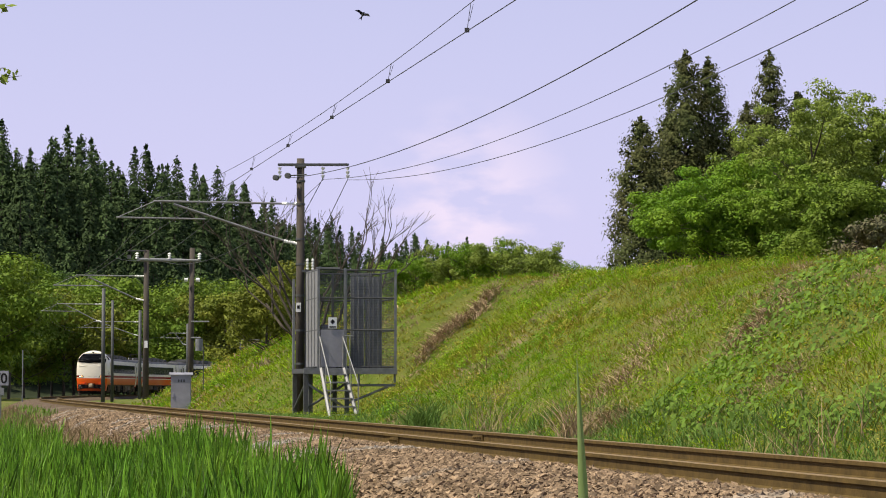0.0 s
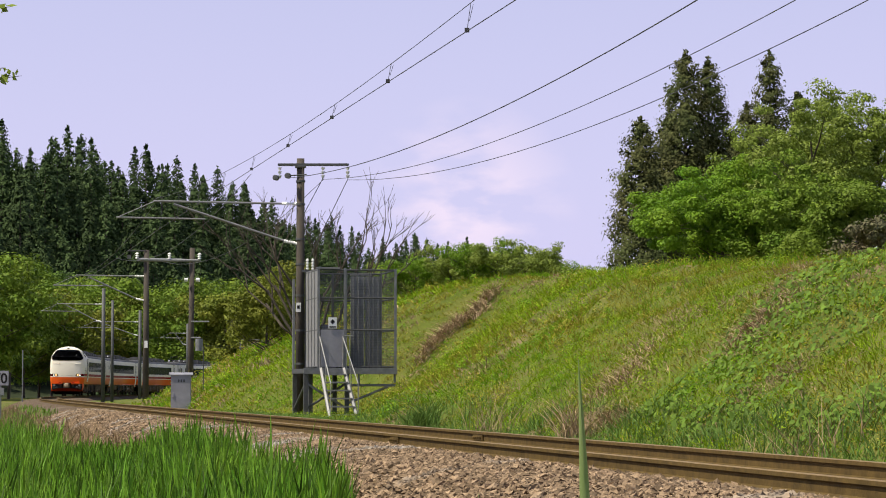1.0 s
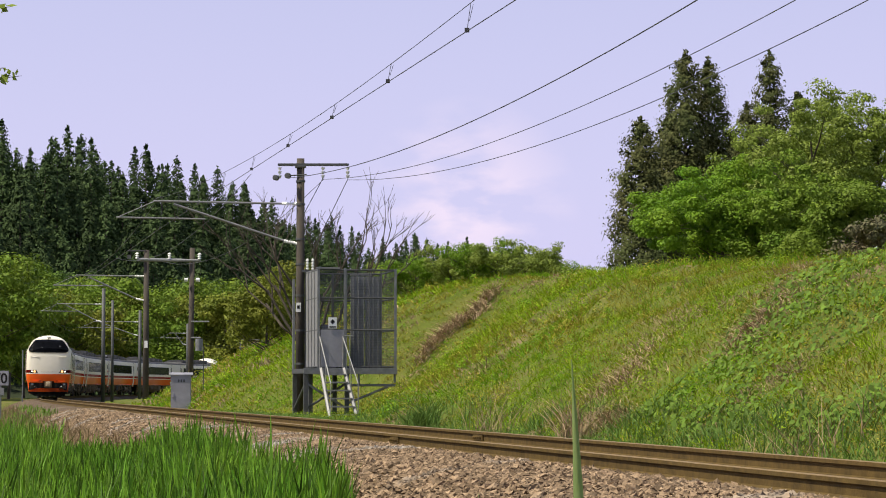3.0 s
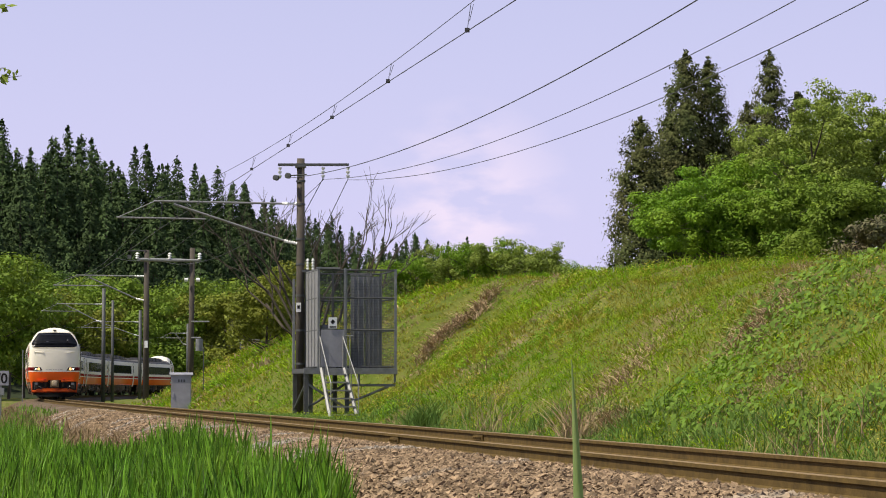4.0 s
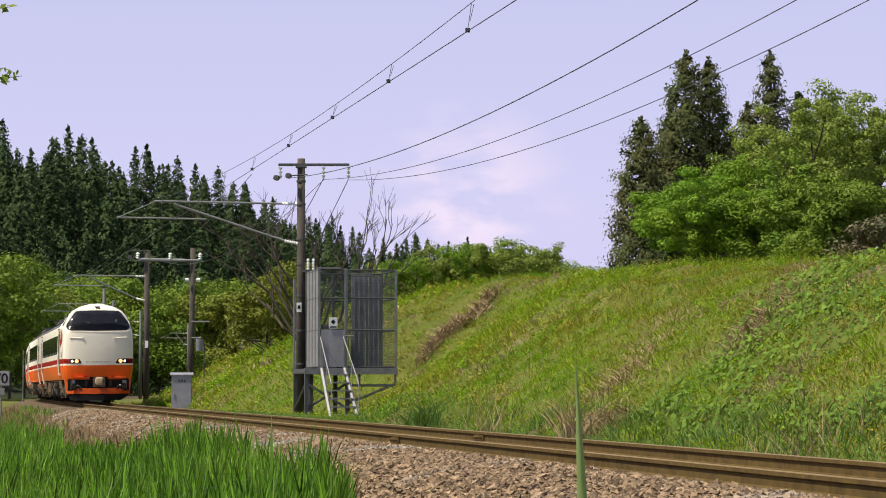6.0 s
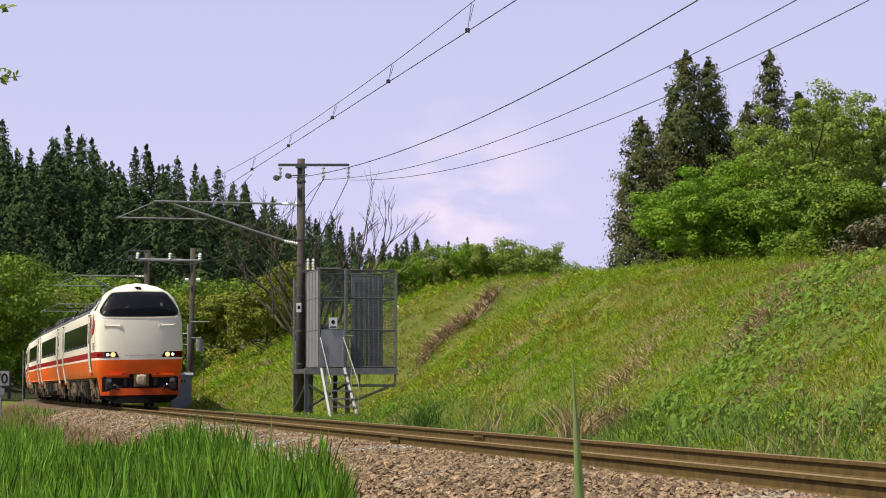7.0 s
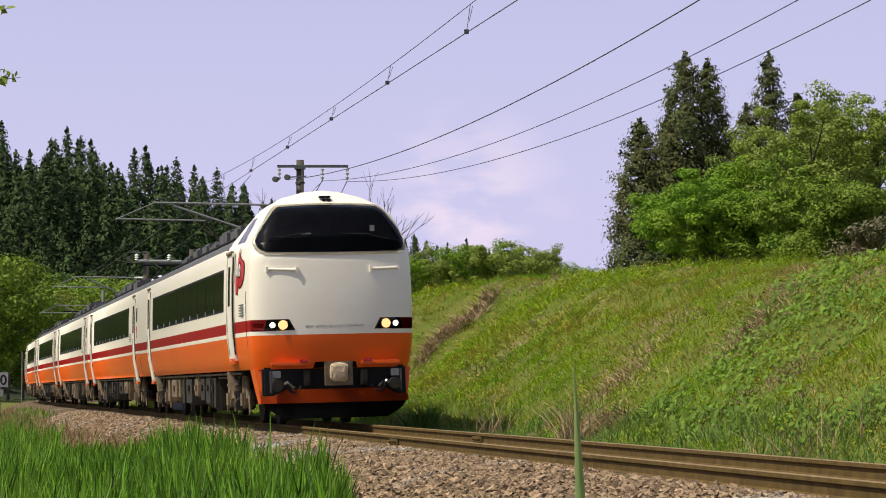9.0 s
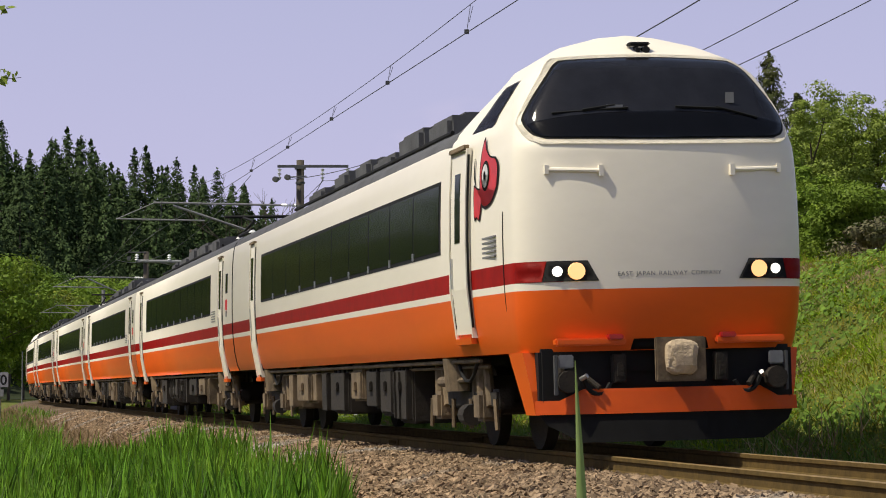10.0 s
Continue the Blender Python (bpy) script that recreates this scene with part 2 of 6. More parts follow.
HEAD = turn - turn[zero] + radians(-78.567)
lx = np.concatenate([[0], np.cumsum((np.cos(HEAD[1:]) + np.cos(HEAD[:-1])) / 4)])
ly = np.concatenate([[0], np.cumsum((np.sin(HEAD[1:]) + np.sin(HEAD[:-1])) / 4)])
LX, LY = lx - lx[zero] + 2.087, ly - ly[zero] + 22.943


def line_at(s, p=0.0, z=0.0):
    """A point of the line: s metres along, p metres towards the bank, z over the rails."""
    x, y, h = np.interp(s, S_GRID, LX), np.interp(s, S_GRID, LY), np.interp(s, S_GRID, HEAD)
    return Vector((x - math.sin(h) * p, y + math.cos(h) * p, z))


def cant_at(s):
    return radians(float(np.interp(s, (-150, -30), (-0.33, 1.43))))


def line_xy(s, p):
    x, y, h = np.interp(s, S_GRID, LX), np.interp(s, S_GRID, LY), np.interp(s, S_GRID, HEAD)
    return x - np.sin(h) * p, y + np.cos(h) * p


def near_line(x, y):
    """s and p of points of the plan."""
    x, y = np.atleast_1d(np.asarray(x, float)), np.atleast_1d(np.asarray(y, float))
    s, p = np.empty(len(x)), np.empty(len(x))
    for i in range(0, len(x), 4000):
        dx, dy = x[i:i + 4000, None] - LX[None], y[i:i + 4000, None] - LY[None]
        j = np.argmin(dx * dx + dy * dy, axis=1)
        r = np.arange(len(j))
        dx, dy = dx[r, j], dy[r, j]
        s[i:i + 4000] = S_GRID[j]
        p[i:i + 4000] = -np.sin(HEAD[j]) * dx + np.cos(HEAD[j]) * dy
        far = (abs(dx * np.cos(HEAD[j]) + dy * np.sin(HEAD[j])) > 1.0)
        p[i:i + 4000] = np.where(far, np.sign(p[i:i + 4000]) * np.hypot(dx, dy), p[i:i + 4000])
    return s, p


def lumps(x, y, size, seed):
    """Smooth rolling unevenness, about -1 to 1."""
    x, y = np.asarray(x) / size, np.asarray(y) / size
    return (np.sin(1.7 * x + 0.6 * y + seed) + np.sin(-0.9 * x + 1.6 * y + 2.1 * seed) + np.sin(2.9 * x - 2.3 * y + 3.7 * seed) * 0.6 + np.sin(4.1 * x + 3.7 * y + seed * 5.3) * 0.4) / 2.4


BANK_TOE, BANK_SLOPE = 2.7, 0.65


def bank_top(s):
    return np.interp(s, (-98, -92, -88, -84, -77, -62, -35, -14, 30), (-0.4, 0.3, 1.3, 2.5, 3.65, 4.25, 3.2, 2.50, 2.1))


def grain(x, y, size, seed):
    """Irregular patches of about one size, 0 to 1."""
    x, y = np.asarray(x) / size + seed * 17.3, np.asarray(y) / size - seed * 9.1
    total, weight = 0.0, 0.0
    for octave, w in ((1, 1.0), (2.3, 0.5), (5.1, 0.25)):
        i, j = np.floor(x * octave), np.floor(y * octave)
        f, g = x * octave - i, y * octave - j
        f, g = f * f * (3 - 2 * f), g * g * (3 - 2 * g)
        h = lambda a, b: np.modf(np.abs(np.sin(a * 127.1 + b * 311.7 + seed * 74.7) * 43758.5453))[0]
        total = total + w * ((h(i, j) * (1 - f) + h(i + 1, j) * f) * (1 - g) + (h(i, j + 1) * (1 - f) + h(i + 1, j + 1) * f) * g)
        weight += w
    return total / weight


def wood_front(ray):
    """How far off the wood's edge lies, by bearing (x / y)."""
    return np.interp(ray, (-0.18, -0.093, -0.019, 0.0035, 0.05), (326, 365, 440, 480, 560))


def ground_z(x, y):
    x, y = np.atleast_1d(np.asarray(x, float)), np.atleast_1d(np.asarray(y, float))
    s, p = near_line(x, y)
    left = np.interp(-p, (0, 1.25, 2.3, 3.2, 5.0, 30), (-0.36, -0.36, -0.55, -0.92, -0.98, -1.2))
    left = np.where(s < -70, np.maximum(left, np.interp(s, (-160, -70), (-0.5, -1.2))), left)
    toe = BANK_TOE + np.interp(s, (-66, -61, -57, -51, -44, -38, -33), (0, 1.6, 3.8, 3.9, 2.3, 0.8, 0))
    rise = -0.32 + np.maximum(p - toe, 0) * BANK_SLOPE * (1 + 0.10 * lumps(x, y, 3.1, 1.0))
    top = np.maximum(bank_top(s), np.where(s < -60, np.interp(p, (11, 19), (-0.5, 3.9)), -1)) + 0.01 * np.maximum(p - 10, 0)
    k = 0.35
    right = -np.log(np.exp(-np.clip(rise, -3, 40) / k) + np.exp(-np.clip(top, -3, 40) / k)) * k
    right = np.where(p < toe, -0.36, right) + np.where(p > toe, 0.15 * lumps(x, y, 1.3, 2.0) + 0.07 * lumps(x, y, 0.5, 4.0), 0)
    z = np.where(p < 0, left + np.where(p < -3, 0.05 * lumps(x, y, 1.5, 3.0), 0), np.maximum(right, -0.5))
    # the wooded hill across the valley
    hill = np.clip((y - wood_front(x / np.maximum(y, 1))) / 60, 0, 1)
    z = z + np.where(y > 250, np.interp(x / np.maximum(y, 1), (-0.18, -0.093, -0.019, 0.02), (26.0, 22.4, 18.8, 22)) * hill * hill * (3 - 2 * hill), 0)
    return z


# ---- ground: one sheet to the horizon ----
def stretch_axis(lo, hi, step, out_lo, out_hi):
    core = np.arange(lo, hi + step / 2, step)
    grow, d, at_hi, at_lo = [], step, hi, lo
    while at_hi < out_hi:
        d *= 1.35
        at_hi += d
        grow.append(at_hi)
    low, d = [], step
    while at_lo > out_lo:
        d *= 1.35
        at_lo -= d
        low.append(at_lo)
    return np.array(low[::-1] + list(core) + grow)


gx = stretch_axis(-36, 26, 0.45, -3500, 3500)
gy = np.concatenate([stretch_axis(2, 118, 0.45, -3000, 118), np.arange(120, 480, 4.0), np.array([500, 540, 600, 700, 900, 1300, 2000, 3000, 4200])])
GX, GY = np.meshgrid(gx, gy)
GZ = ground_z(GX.ravel(), GY.ravel())
nx_, ny_ = len(gx), len(gy)
idx = np.arange(nx_ * ny_).reshape(ny_, nx_)
quads = np.stack([idx[:-1, :-1], idx[:-1, 1:], idx[1:, 1:], idx[1:, :-1]], -1).reshape(-1, 4)
ground_mesh = bpy.data.meshes.new("ground")
ground_mesh.from_pydata(np.stack([GX.ravel(), GY.ravel(), GZ], 1).tolist(), [], quads.tolist())
ground_mesh.materials.append(GRASS_GROUND)
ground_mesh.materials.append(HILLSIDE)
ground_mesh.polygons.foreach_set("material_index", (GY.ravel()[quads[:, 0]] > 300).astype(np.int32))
ground_mesh.polygons.foreach_set("use_smooth", np.ones(len(quads), dtype=bool))
ground = tagged(new("ground", ground_mesh), "weedy green ground with a grassy cutting bank beside the railway", "ground", kind="structure")


# ---- track ----
def sweep(name, profile, s0, s1, step, mats, p0=0.0, face_mat=None, closed=True):
    ss = np.arange(s0, s1 + step / 2, step)
    verts, faces, fm = [], [], []
    n = len(profile)
    for s in ss:
        c = math.tan(cant_at(s))
        for p, z in profile:
            v = line_at(s, p0 + p)
            verts.append((v.x, v.y, z + (p0 + p) * c))
    for i in range(len(ss) - 1):
        for k in range(n if closed else n - 1):
            a = i * n + k
            b2 = i * n + (k + 1) % n
            faces.append((a, b2, b2 + n, a + n))
            fm.append(face_mat[k] if face_mat else 0)
    return mesh_from(name, verts, faces, mats, fm)


track = tagged(new("railway_track"), "single rusty railway track on brown stone ballast", "railway track", kind="structure")
RAILP = [(-0.0325, -0.004), (-0.022, 0.0), (0.022, 0.0), (0.0325, -0.004), (0.0325, -0.035), (0.010, -0.05), (0.008, -0.12), (0.063, -0.138), (0.063, -0.153), (-0.063, -0.153), (-0.063, -0.138), (-0.008, -0.12), (-0.010, -0.05), (-0.0325, -0.035)]
RAILM = [1, 1, 1] + [0] * 11
for side in (-0.566, 0.566):
    child("rail", sweep("rail", RAILP, -400, 40, 1.0, [RUST, RAIL_TOP], side, RAILM), track, "rust-brown steel rail with a worn bright head")
bed = sweep("ballast_bed", [(2.5, -0.45), (1.75, -0.20), (1.25, -0.15), (0.7, -0.15), (0.45, -0.185), (-0.45, -0.185), (-0.7, -0.15), (-1.25, -0.15), (-1.75, -0.21), (-2.35, -0.43), (-3.0, -0.80), (-3.6, -1.2)], -400, 40, 1.0, [BALLAST], closed=False)
child("ballast", bed, track, "brown and grey crushed-stone ballast bed")

# bolted rail joints
for side in (-0.566, 0.566):
    s_j = -10.8
    h_j = float(np.interp(s_j, S_GRID, HEAD))
    m_j = Matrix.Translation(line_at(s_j, side, -0.085 + side * math.tan(cant_at(s_j)))) @ Matrix.Rotation(h_j, 4, "Z")
    for face_ in (-1, 1):
        joint = part("rail_joint", box(B(), -0.28, 0.28, face_ * 0.012, face_ * 0.034, -0.040, 0.040, 0.006), RUST, track, "bolted rusty rail joint")
        joint.matrix_basis = m_j
        for dx in (-0.2, -0.07, 0.07, 0.2):
            part("bolt", rod(B(), (dx, face_ * 0.03, 0), (dx, face_ * 0.062, 0), 0.018, n=6), RUST, joint)
# sleepers between and beyond the rails
sleeper_mesh = None
for i in range(150):
    s_j = -80 + i * 0.6
    if sleeper_mesh is None:
        first = part("sleeper", box(B(), -0.11, 0.11, -1.0, 1.0, -0.30, -0.165, 0.015), SLEEPER, track)
        sleeper_mesh = first.data
        ob_ = first
    else:
        ob_ = child("sleeper", sleeper_mesh, track)
    h_j = float(np.interp(s_j, S_GRID, HEAD))
    ob_.matrix_basis = Matrix.Translation(line_at(s_j)) @ Matrix.Rotation(h_j, 4, "Z") @ Matrix.Rotation(cant_at(s_j), 4, "X")

# loose stones on the near shoulder
rng = np.random.default_rng(5)


def stones(count, s_lo, s_hi, p_lo, p_hi, size):
    s, p = rng.uniform(s_lo, s_hi, count), rng.uniform(p_lo, p_hi, count)
    x, y = line_xy(s, p)
    cant = np.tan(np.radians(np.interp(s, (-150, -30), (-0.33, 1.43))))
    z = np.interp(p, (-3.6, -3.0, -2.35, -1.75, -1.25, 1.25, 1.75, 2.5), (-1.2, -0.80, -0.43, -0.21, -0.15, -0.15, -0.20, -0.45)) + p * cant
    base = np.array([(1, 0, 0), (0, 1, 0), (-1, 0, 0), (0, -1, 0), (0, 0, 0.8), (0, 0, -0.8)], float)
    tri = np.array([(0, 1, 4), (1, 2, 4), (2, 3, 4), (3, 0, 4), (1, 0, 5), (2, 1, 5), (3, 2, 5), (0, 3, 5)])
    v = base[None] * rng.uniform(0.5, 1.25, (count, 6, 1)) + rng.normal(0, 0.18, (count, 6, 3))
    a = rng.uniform(0, 6.28, count)
    ca, sa = np.cos(a)[:, None], np.sin(a)[:, None]
    tilt = rng.uniform(-0.9, 0.9, count)
    ct, st = np.cos(tilt)[:, None], np.sin(tilt)[:, None]
    vx, vy, vz = v[..., 0], v[..., 1], v[..., 2]
    vy, vz = vy * ct - vz * st, vy * st + vz * ct
    vx, vy = vx * ca - vy * sa, vx * sa + vy * ca
    r = (size * rng.uniform(0.55, 1.3, count))[:, None]
    P = np.stack([vx * r + x[:, None], vy * r + y[:, None], vz * r * 0.8 + (z + 0.012)[:, None]], -1)
    me = bpy.data.meshes.new("stones")
    faces = (tri[None] + (np.arange(count) * 6)[:, None, None]).reshape(-1, 3)
    me.from_pydata(P.reshape(-1, 3).tolist(), [], faces.tolist())
    me.materials.append(STONE)
    return me


tagged(child("loose_stones", stones(30000, -24, 9, -3.0, -0.68, 0.043), track, "broken brown ballast stones"), kind="stuff")
tagged(child("loose_stones", stones(15000, -70, -24, -2.9, -0.68, 0.052), track, "broken brown ballast stones"), kind="stuff")
tagged(child("loose_stones", stones(5000, -55, 8, 0.7, 2.3, 0.045), track, "broken brown ballast stones"), kind="stuff")


# ---- poles and overhead line ----
def pole_at(x, y, height, r, mat, label, lean=0.0):
    z = float(ground_z(x, y)[0])
    thing = tagged(new("catenary_pole"), label, "pole", group="poles along the railway")
    thing.matrix_basis = Matrix.Translation((x, y, z)) @ Matrix.Rotation(radians(lean), 4, "Y")
    bm = rod(B(), (0, 0, -0.3), (0, 0, height - z), r * 1.12, r * 0.92, 16)
    part("shaft", bm, mat, thing, smooth=True)
    return thing, z


def ins(bm, a, b, r=0.06, n=6):
    """A string of porcelain discs."""
    a, b = Vector(a), Vector(b)
    for i in range(n):
        c = a.lerp(b, (i + 0.5) / n)
        d = (b - a) / n * 0.3
        rod(bm, c - d, c + d, r, r * 0.55, 10)
    rod(bm, a, b, r * 0.35, n=6)
    return bm


def cantilever(thing, z, reach, side, drop=0.0, top=6.25):
    """Bracket arm towards the line; poses relative to the pole."""
    sx, sy = side
    P = lambda d, h: (sx * d, sy * d, h - z)
    hi, lo = top, top - 1.12
    part("top_tube", rod(B(), P(0.55, hi), P(reach - 0.15, hi + 0.02), 0.032), STEEL_PALE, thing)
    part("strut_tube", rod(B(), P(0.5, lo), P(reach - 0.75, hi - 0.06), 0.036), STEEL_PALE, thing)
    part("steady_tube", rod(B(), P(reach - 1.7, hi - 0.50), P(reach + 0.95, hi - 0.48), 0.026), STEEL_PALE, thing)
    part("stay_wire", rod(B(), P(reach - 0.15, hi), P(reach + 0.9, hi - 0.47), 0.014), STEEL_PALE, thing)
    part("insulator", ins(B(), P(0.12, hi), P(0.58, hi)), PORCELAIN, thing)
    part("insulator", ins(B(), P(0.10, lo - 0.08), P(0.52, lo)), PORCELAIN, thing)


def side_dir(s):
    h = float(np.interp(s, S_GRID, HEAD))
    return (math.sin(h), -math.cos(h))


CONC = "tall round weathered concrete pole carrying an overhead line bracket"
POLES = []
for px_, py_, top_, r_, mat_, reach_, armz in ((-4.30, 76.0, 7.52, 0.125, CONCRETE, 4.3, 6.15), (-14.70, 125.0, 7.45, 0.14, CONCRETE, 4.3, 6.15), (-23.4, 174.0, 7.5, 0.13, STEEL_DARK, 4.2, 6.4), (-26.4, 220.0, 7.4, 0.14, STEEL_DARK, 4.2, 6.4), (-26.8, 265.0, 7.4, 0.14, STEEL_DARK, 4.2, 6.4), (-24.2, 302.0, 7.4, 0.14, STEEL_DARK, 4.2, 6.4)):
    th, z_ = pole_at(px_, py_, top_, r_, mat_, CONC if mat_ is CONCRETE else "slim grey steel pole carrying an overhead line bracket")
    s_, p_ = near_line(px_, py_)
    cantilever(th, z_, float(p_[0]) * (1.05 if py_ < 80 else 0.93), side_dir(s_[0]), top=armz)
    POLES.append((th, z_, float(s_[0]), float(p_[0])))
main_pole, main_z = POLES[0][0], POLES[0][1]


# ---- the train: origin of a car at its front, x forward, y to its left, z over the rails ----
BANDS = (1.51, 1.58, 1.77, 3.07)
# outline from the sill to the crown: half width and height, for a plain car and for the raised cab
V_BODY = [(1.36, 0.95), (1.40, 1.05), (1.44, 1.25), (1.465, 1.51), (1.468, 1.58), (1.473, 1.77), (1.473, 2.02), (1.466, 2.35), (1.452, 2.70), (1.435, 2.92), (1.41, 3.07), (1.36, 3.16), (1.25, 3.24), (1.02, 3.31), (0.72, 3.36), (0.36, 3.39), (0.0, 3.40)]
V_CAB = [(1.30, 0.95), (1.33, 1.05), (1.36, 1.25), (1.375, 1.51), (1.378, 1.58), (1.38, 1.77), (1.38, 2.02), (1.375, 2.35), (1.365, 2.62), (1.35, 2.80), (1.325, 2.98), (1.26, 3.22), (1.14, 3.48), (0.96, 3.69), (0.68, 3.85), (0.33, 3.95), (0.0, 3.98)]


def band_of(z0, z1):
    """0 orange, 1 cream, 2 red, 3 roof."""
    z = (z0 + z1) / 2
    return 0 if z < 1.51 else 1 if z < 1.58 else 2 if z < 1.77 else 1 if z < 3.07 else 3


def cab_width(z):
    return float(np.interp(z, [v[1] for v in V_CAB], [v[0] for v in V_CAB]))


def face_x(y, z):
    """Depth of the front surface at a point of the cab's face."""
    t = min(abs(y) / max(cab_width(z), 1e-3), 1.0)
    round_ = 0.34 * (1 - (1 - t ** 7) ** (1 / 3))
    slope = 0.0
    if z > 2.84:
        slope = 0.58 * (z - 2.84) + 1.7 * max(z - 3.55, 0) ** 1.3
    under = 0.10 * max(1.5 - z, 0) ** 1.5
    belly = 0.05 * (1 - ((z - 2.0) / 1.0) ** 2) if z < 2.9 else 0.0095
    return 0.20 * (1 - (y / 1.45) ** 2) - 0.11 - round_ - slope - under + belly - 0.06


def smooth(a):
    a = min(max(a, 0), 1)
    return a * a * (3 - 2 * a)


def nose_blend(x):
    """How far the tapering nose has widened to the full car, at x."""
    return min(max((-x - 0.35) / 2.1, 0), 1)


def cab_inset(x):
    return 0.09 * (1 - nose_blend(x))


def cab_shell(length, back=0.0):
    """The whole shell of a cab car, from the front face to its plain end."""
    vpos = []
    for seg in range(len(V_CAB) - 1):
        k = 3 if V_CAB[seg + 1][1] > 2.6 else 2
        for i in range(k):
            vpos.append(seg + i / k)
    vpos.append(len(V_CAB) - 1)

    def out(V, v):
        i = min(int(v), len(V) - 2)
        f = v - i
        return V[i][0] * (1 - f) + V[i + 1][0] * f, V[i][1] * (1 - f) + V[i + 1][1] * f

    cols = [math.sin(a) for a in np.linspace(-math.pi / 2, math.pi / 2, 41)]
    verts, faces, fm = [], [], []
    n = len(vpos)
    front = []
    for v in vpos:
        hw, z = out(V_CAB, v)
        ring = []
        for t in cols:
            ring.append(len(verts))
            verts.append((face_x(t * hw, z) if hw > 0.01 else face_x(0, z), t * hw, z))
        front.append(ring)
    for r in range(n - 1):
        z0, z1 = out(V_CAB, vpos[r])[1], out(V_CAB, vpos[r + 1])[1]
        for c in range(len(cols) - 1):
            faces.append((front[r][c], front[r][c + 1], front[r + 1][c + 1], front[r + 1][c]))
            m = band_of(z0, z1)
            y = abs(verts[front[r][c]][1] + verts[front[r][c + 1]][1]) / 2
            fm.append(1 if m == 3 or (m == 2 and y < 1.0) else m)
    for side, edge in ((-1, 0), (1, -1)):
        prev = [front[r][edge] for r in range(n)]
        for step_i, x in enumerate((-0.7, -0.85, -1.0, -1.25, -1.5, -1.8, -2.1, -2.4, -2.7, -3.0, -3.2, -length)):
            cur = []
            blend = smooth((-x - 1.70) / 1.5)
            for r, v in enumerate(vpos):
                (w0, z0), (w1, z1) = out(V_CAB, v), out(V_BODY, v)
                hw, z = w0 + (w1 - w0) * (blend if v > 10.5 else nose_blend(x)), z0 + (z1 - z0) * blend
                x0 = verts[front[r][edge]][0]
                xx = x if x <= -3.0 else x0 + (x - x0) * 1.0 if x < x0 - 0.02 else x0 - 0.02 * (step_i + 1)
                cur.append(len(verts))
                verts.append((xx, side * hw, z))
            for r in range(n - 1):
                za = (verts[cur[r]][2] + verts[cur[r + 1]][2]) / 2
                q = (prev[r], prev[r + 1], cur[r + 1], cur[r])
                faces.append(q if side < 0 else q[::-1])
                m = band_of(out(V_CAB, vpos[r])[1], out(V_CAB, vpos[r + 1])[1]) if vpos[r] < 8 else (3 if vpos[r] >= 10 and x < -2.9 else 1)
                fm.append(m)
            prev = cur
        if side < 0:
            end = list(prev)
        else:
            faces.append(tuple(end + prev[::-1][1:]))
            fm.append(4)
    me = mesh_from("cab_body", verts, faces, [ORANGE, CREAM, RED, ROOF, BLACK], fm)
    me.polygons.foreach_set("use_smooth", np.ones(len(me.polygons), dtype=bool))
    return me


def plain_shell(length):
    verts, faces, fm = [], [], []
    ring = [(-w, z) for w, z in V_BODY] + [(w, z) for w, z in V_BODY[-2::-1]]
    for x in (-0.06, -length + 0.06):
        verts += [(x, y, z) for y, z in ring]
    n = len(ring)
    for i in range(n - 1):
        faces.append((i, n + i, n + i + 1, i + 1))
        fm.append(band_of(ring[i][1], ring[i + 1][1]))
    faces += [tuple(range(n - 1, -1, -1)), tuple(range(n, 2 * n)), (0, n, 2 * n - 1, n - 1)]
    fm += [4, 4, 4]
    me = mesh_from("body", verts, faces, [ORANGE, CREAM, RED, ROOF, BLACK], fm)
    me.polygons.foreach_set("use_smooth", np.array([len(f) == 4 and f != (0, n, 2 * n - 1, n - 1) for f in faces]))
    return me


def side_y(z):
    return float(np.interp(z, [v[1] for v in V_BODY], [v[0] for v in V_BODY]))


def wall_panel(name, x0, x1, z0, z1, proud, mat, thing, side=-1, label="", depth=0.03, steps=4, cab=False):
    """A panel that follows the curved side wall."""
    bm = B()
    out, inn = [], []
    for i in range(steps + 1):
        z = z0 + (z1 - z0) * i / steps
        ya, yb = (side_y(z) + proud - (cab_inset(x) if cab else 0) for x in (x0, x1))
        out.append((bm.verts.new((x0, side * ya, z)), bm.verts.new((x1, side * yb, z))))
        inn.append((bm.verts.new((x0, side * (ya - depth), z)), bm.verts.new((x1, side * (yb - depth), z))))
    for i in range(steps):
        bm.faces.new((out[i][0], out[i][1], out[i + 1][1], out[i + 1][0]))
        bm.faces.new((out[i][0], out[i + 1][0], inn[i + 1][0], inn[i][0]))
        bm.faces.new((out[i][1], inn[i][1], inn[i + 1][1], out[i + 1][1]))
    bm.faces.new((out[0][0], inn[0][0], inn[0][1], out[0][1]))
    bm.faces.new((out[-1][0], out[-1][1], inn[-1][1], inn[-1][0]))
    bmesh.ops.recalc_face_normals(bm, faces=bm.faces)
    return part(name, bm, mat, thing, label)


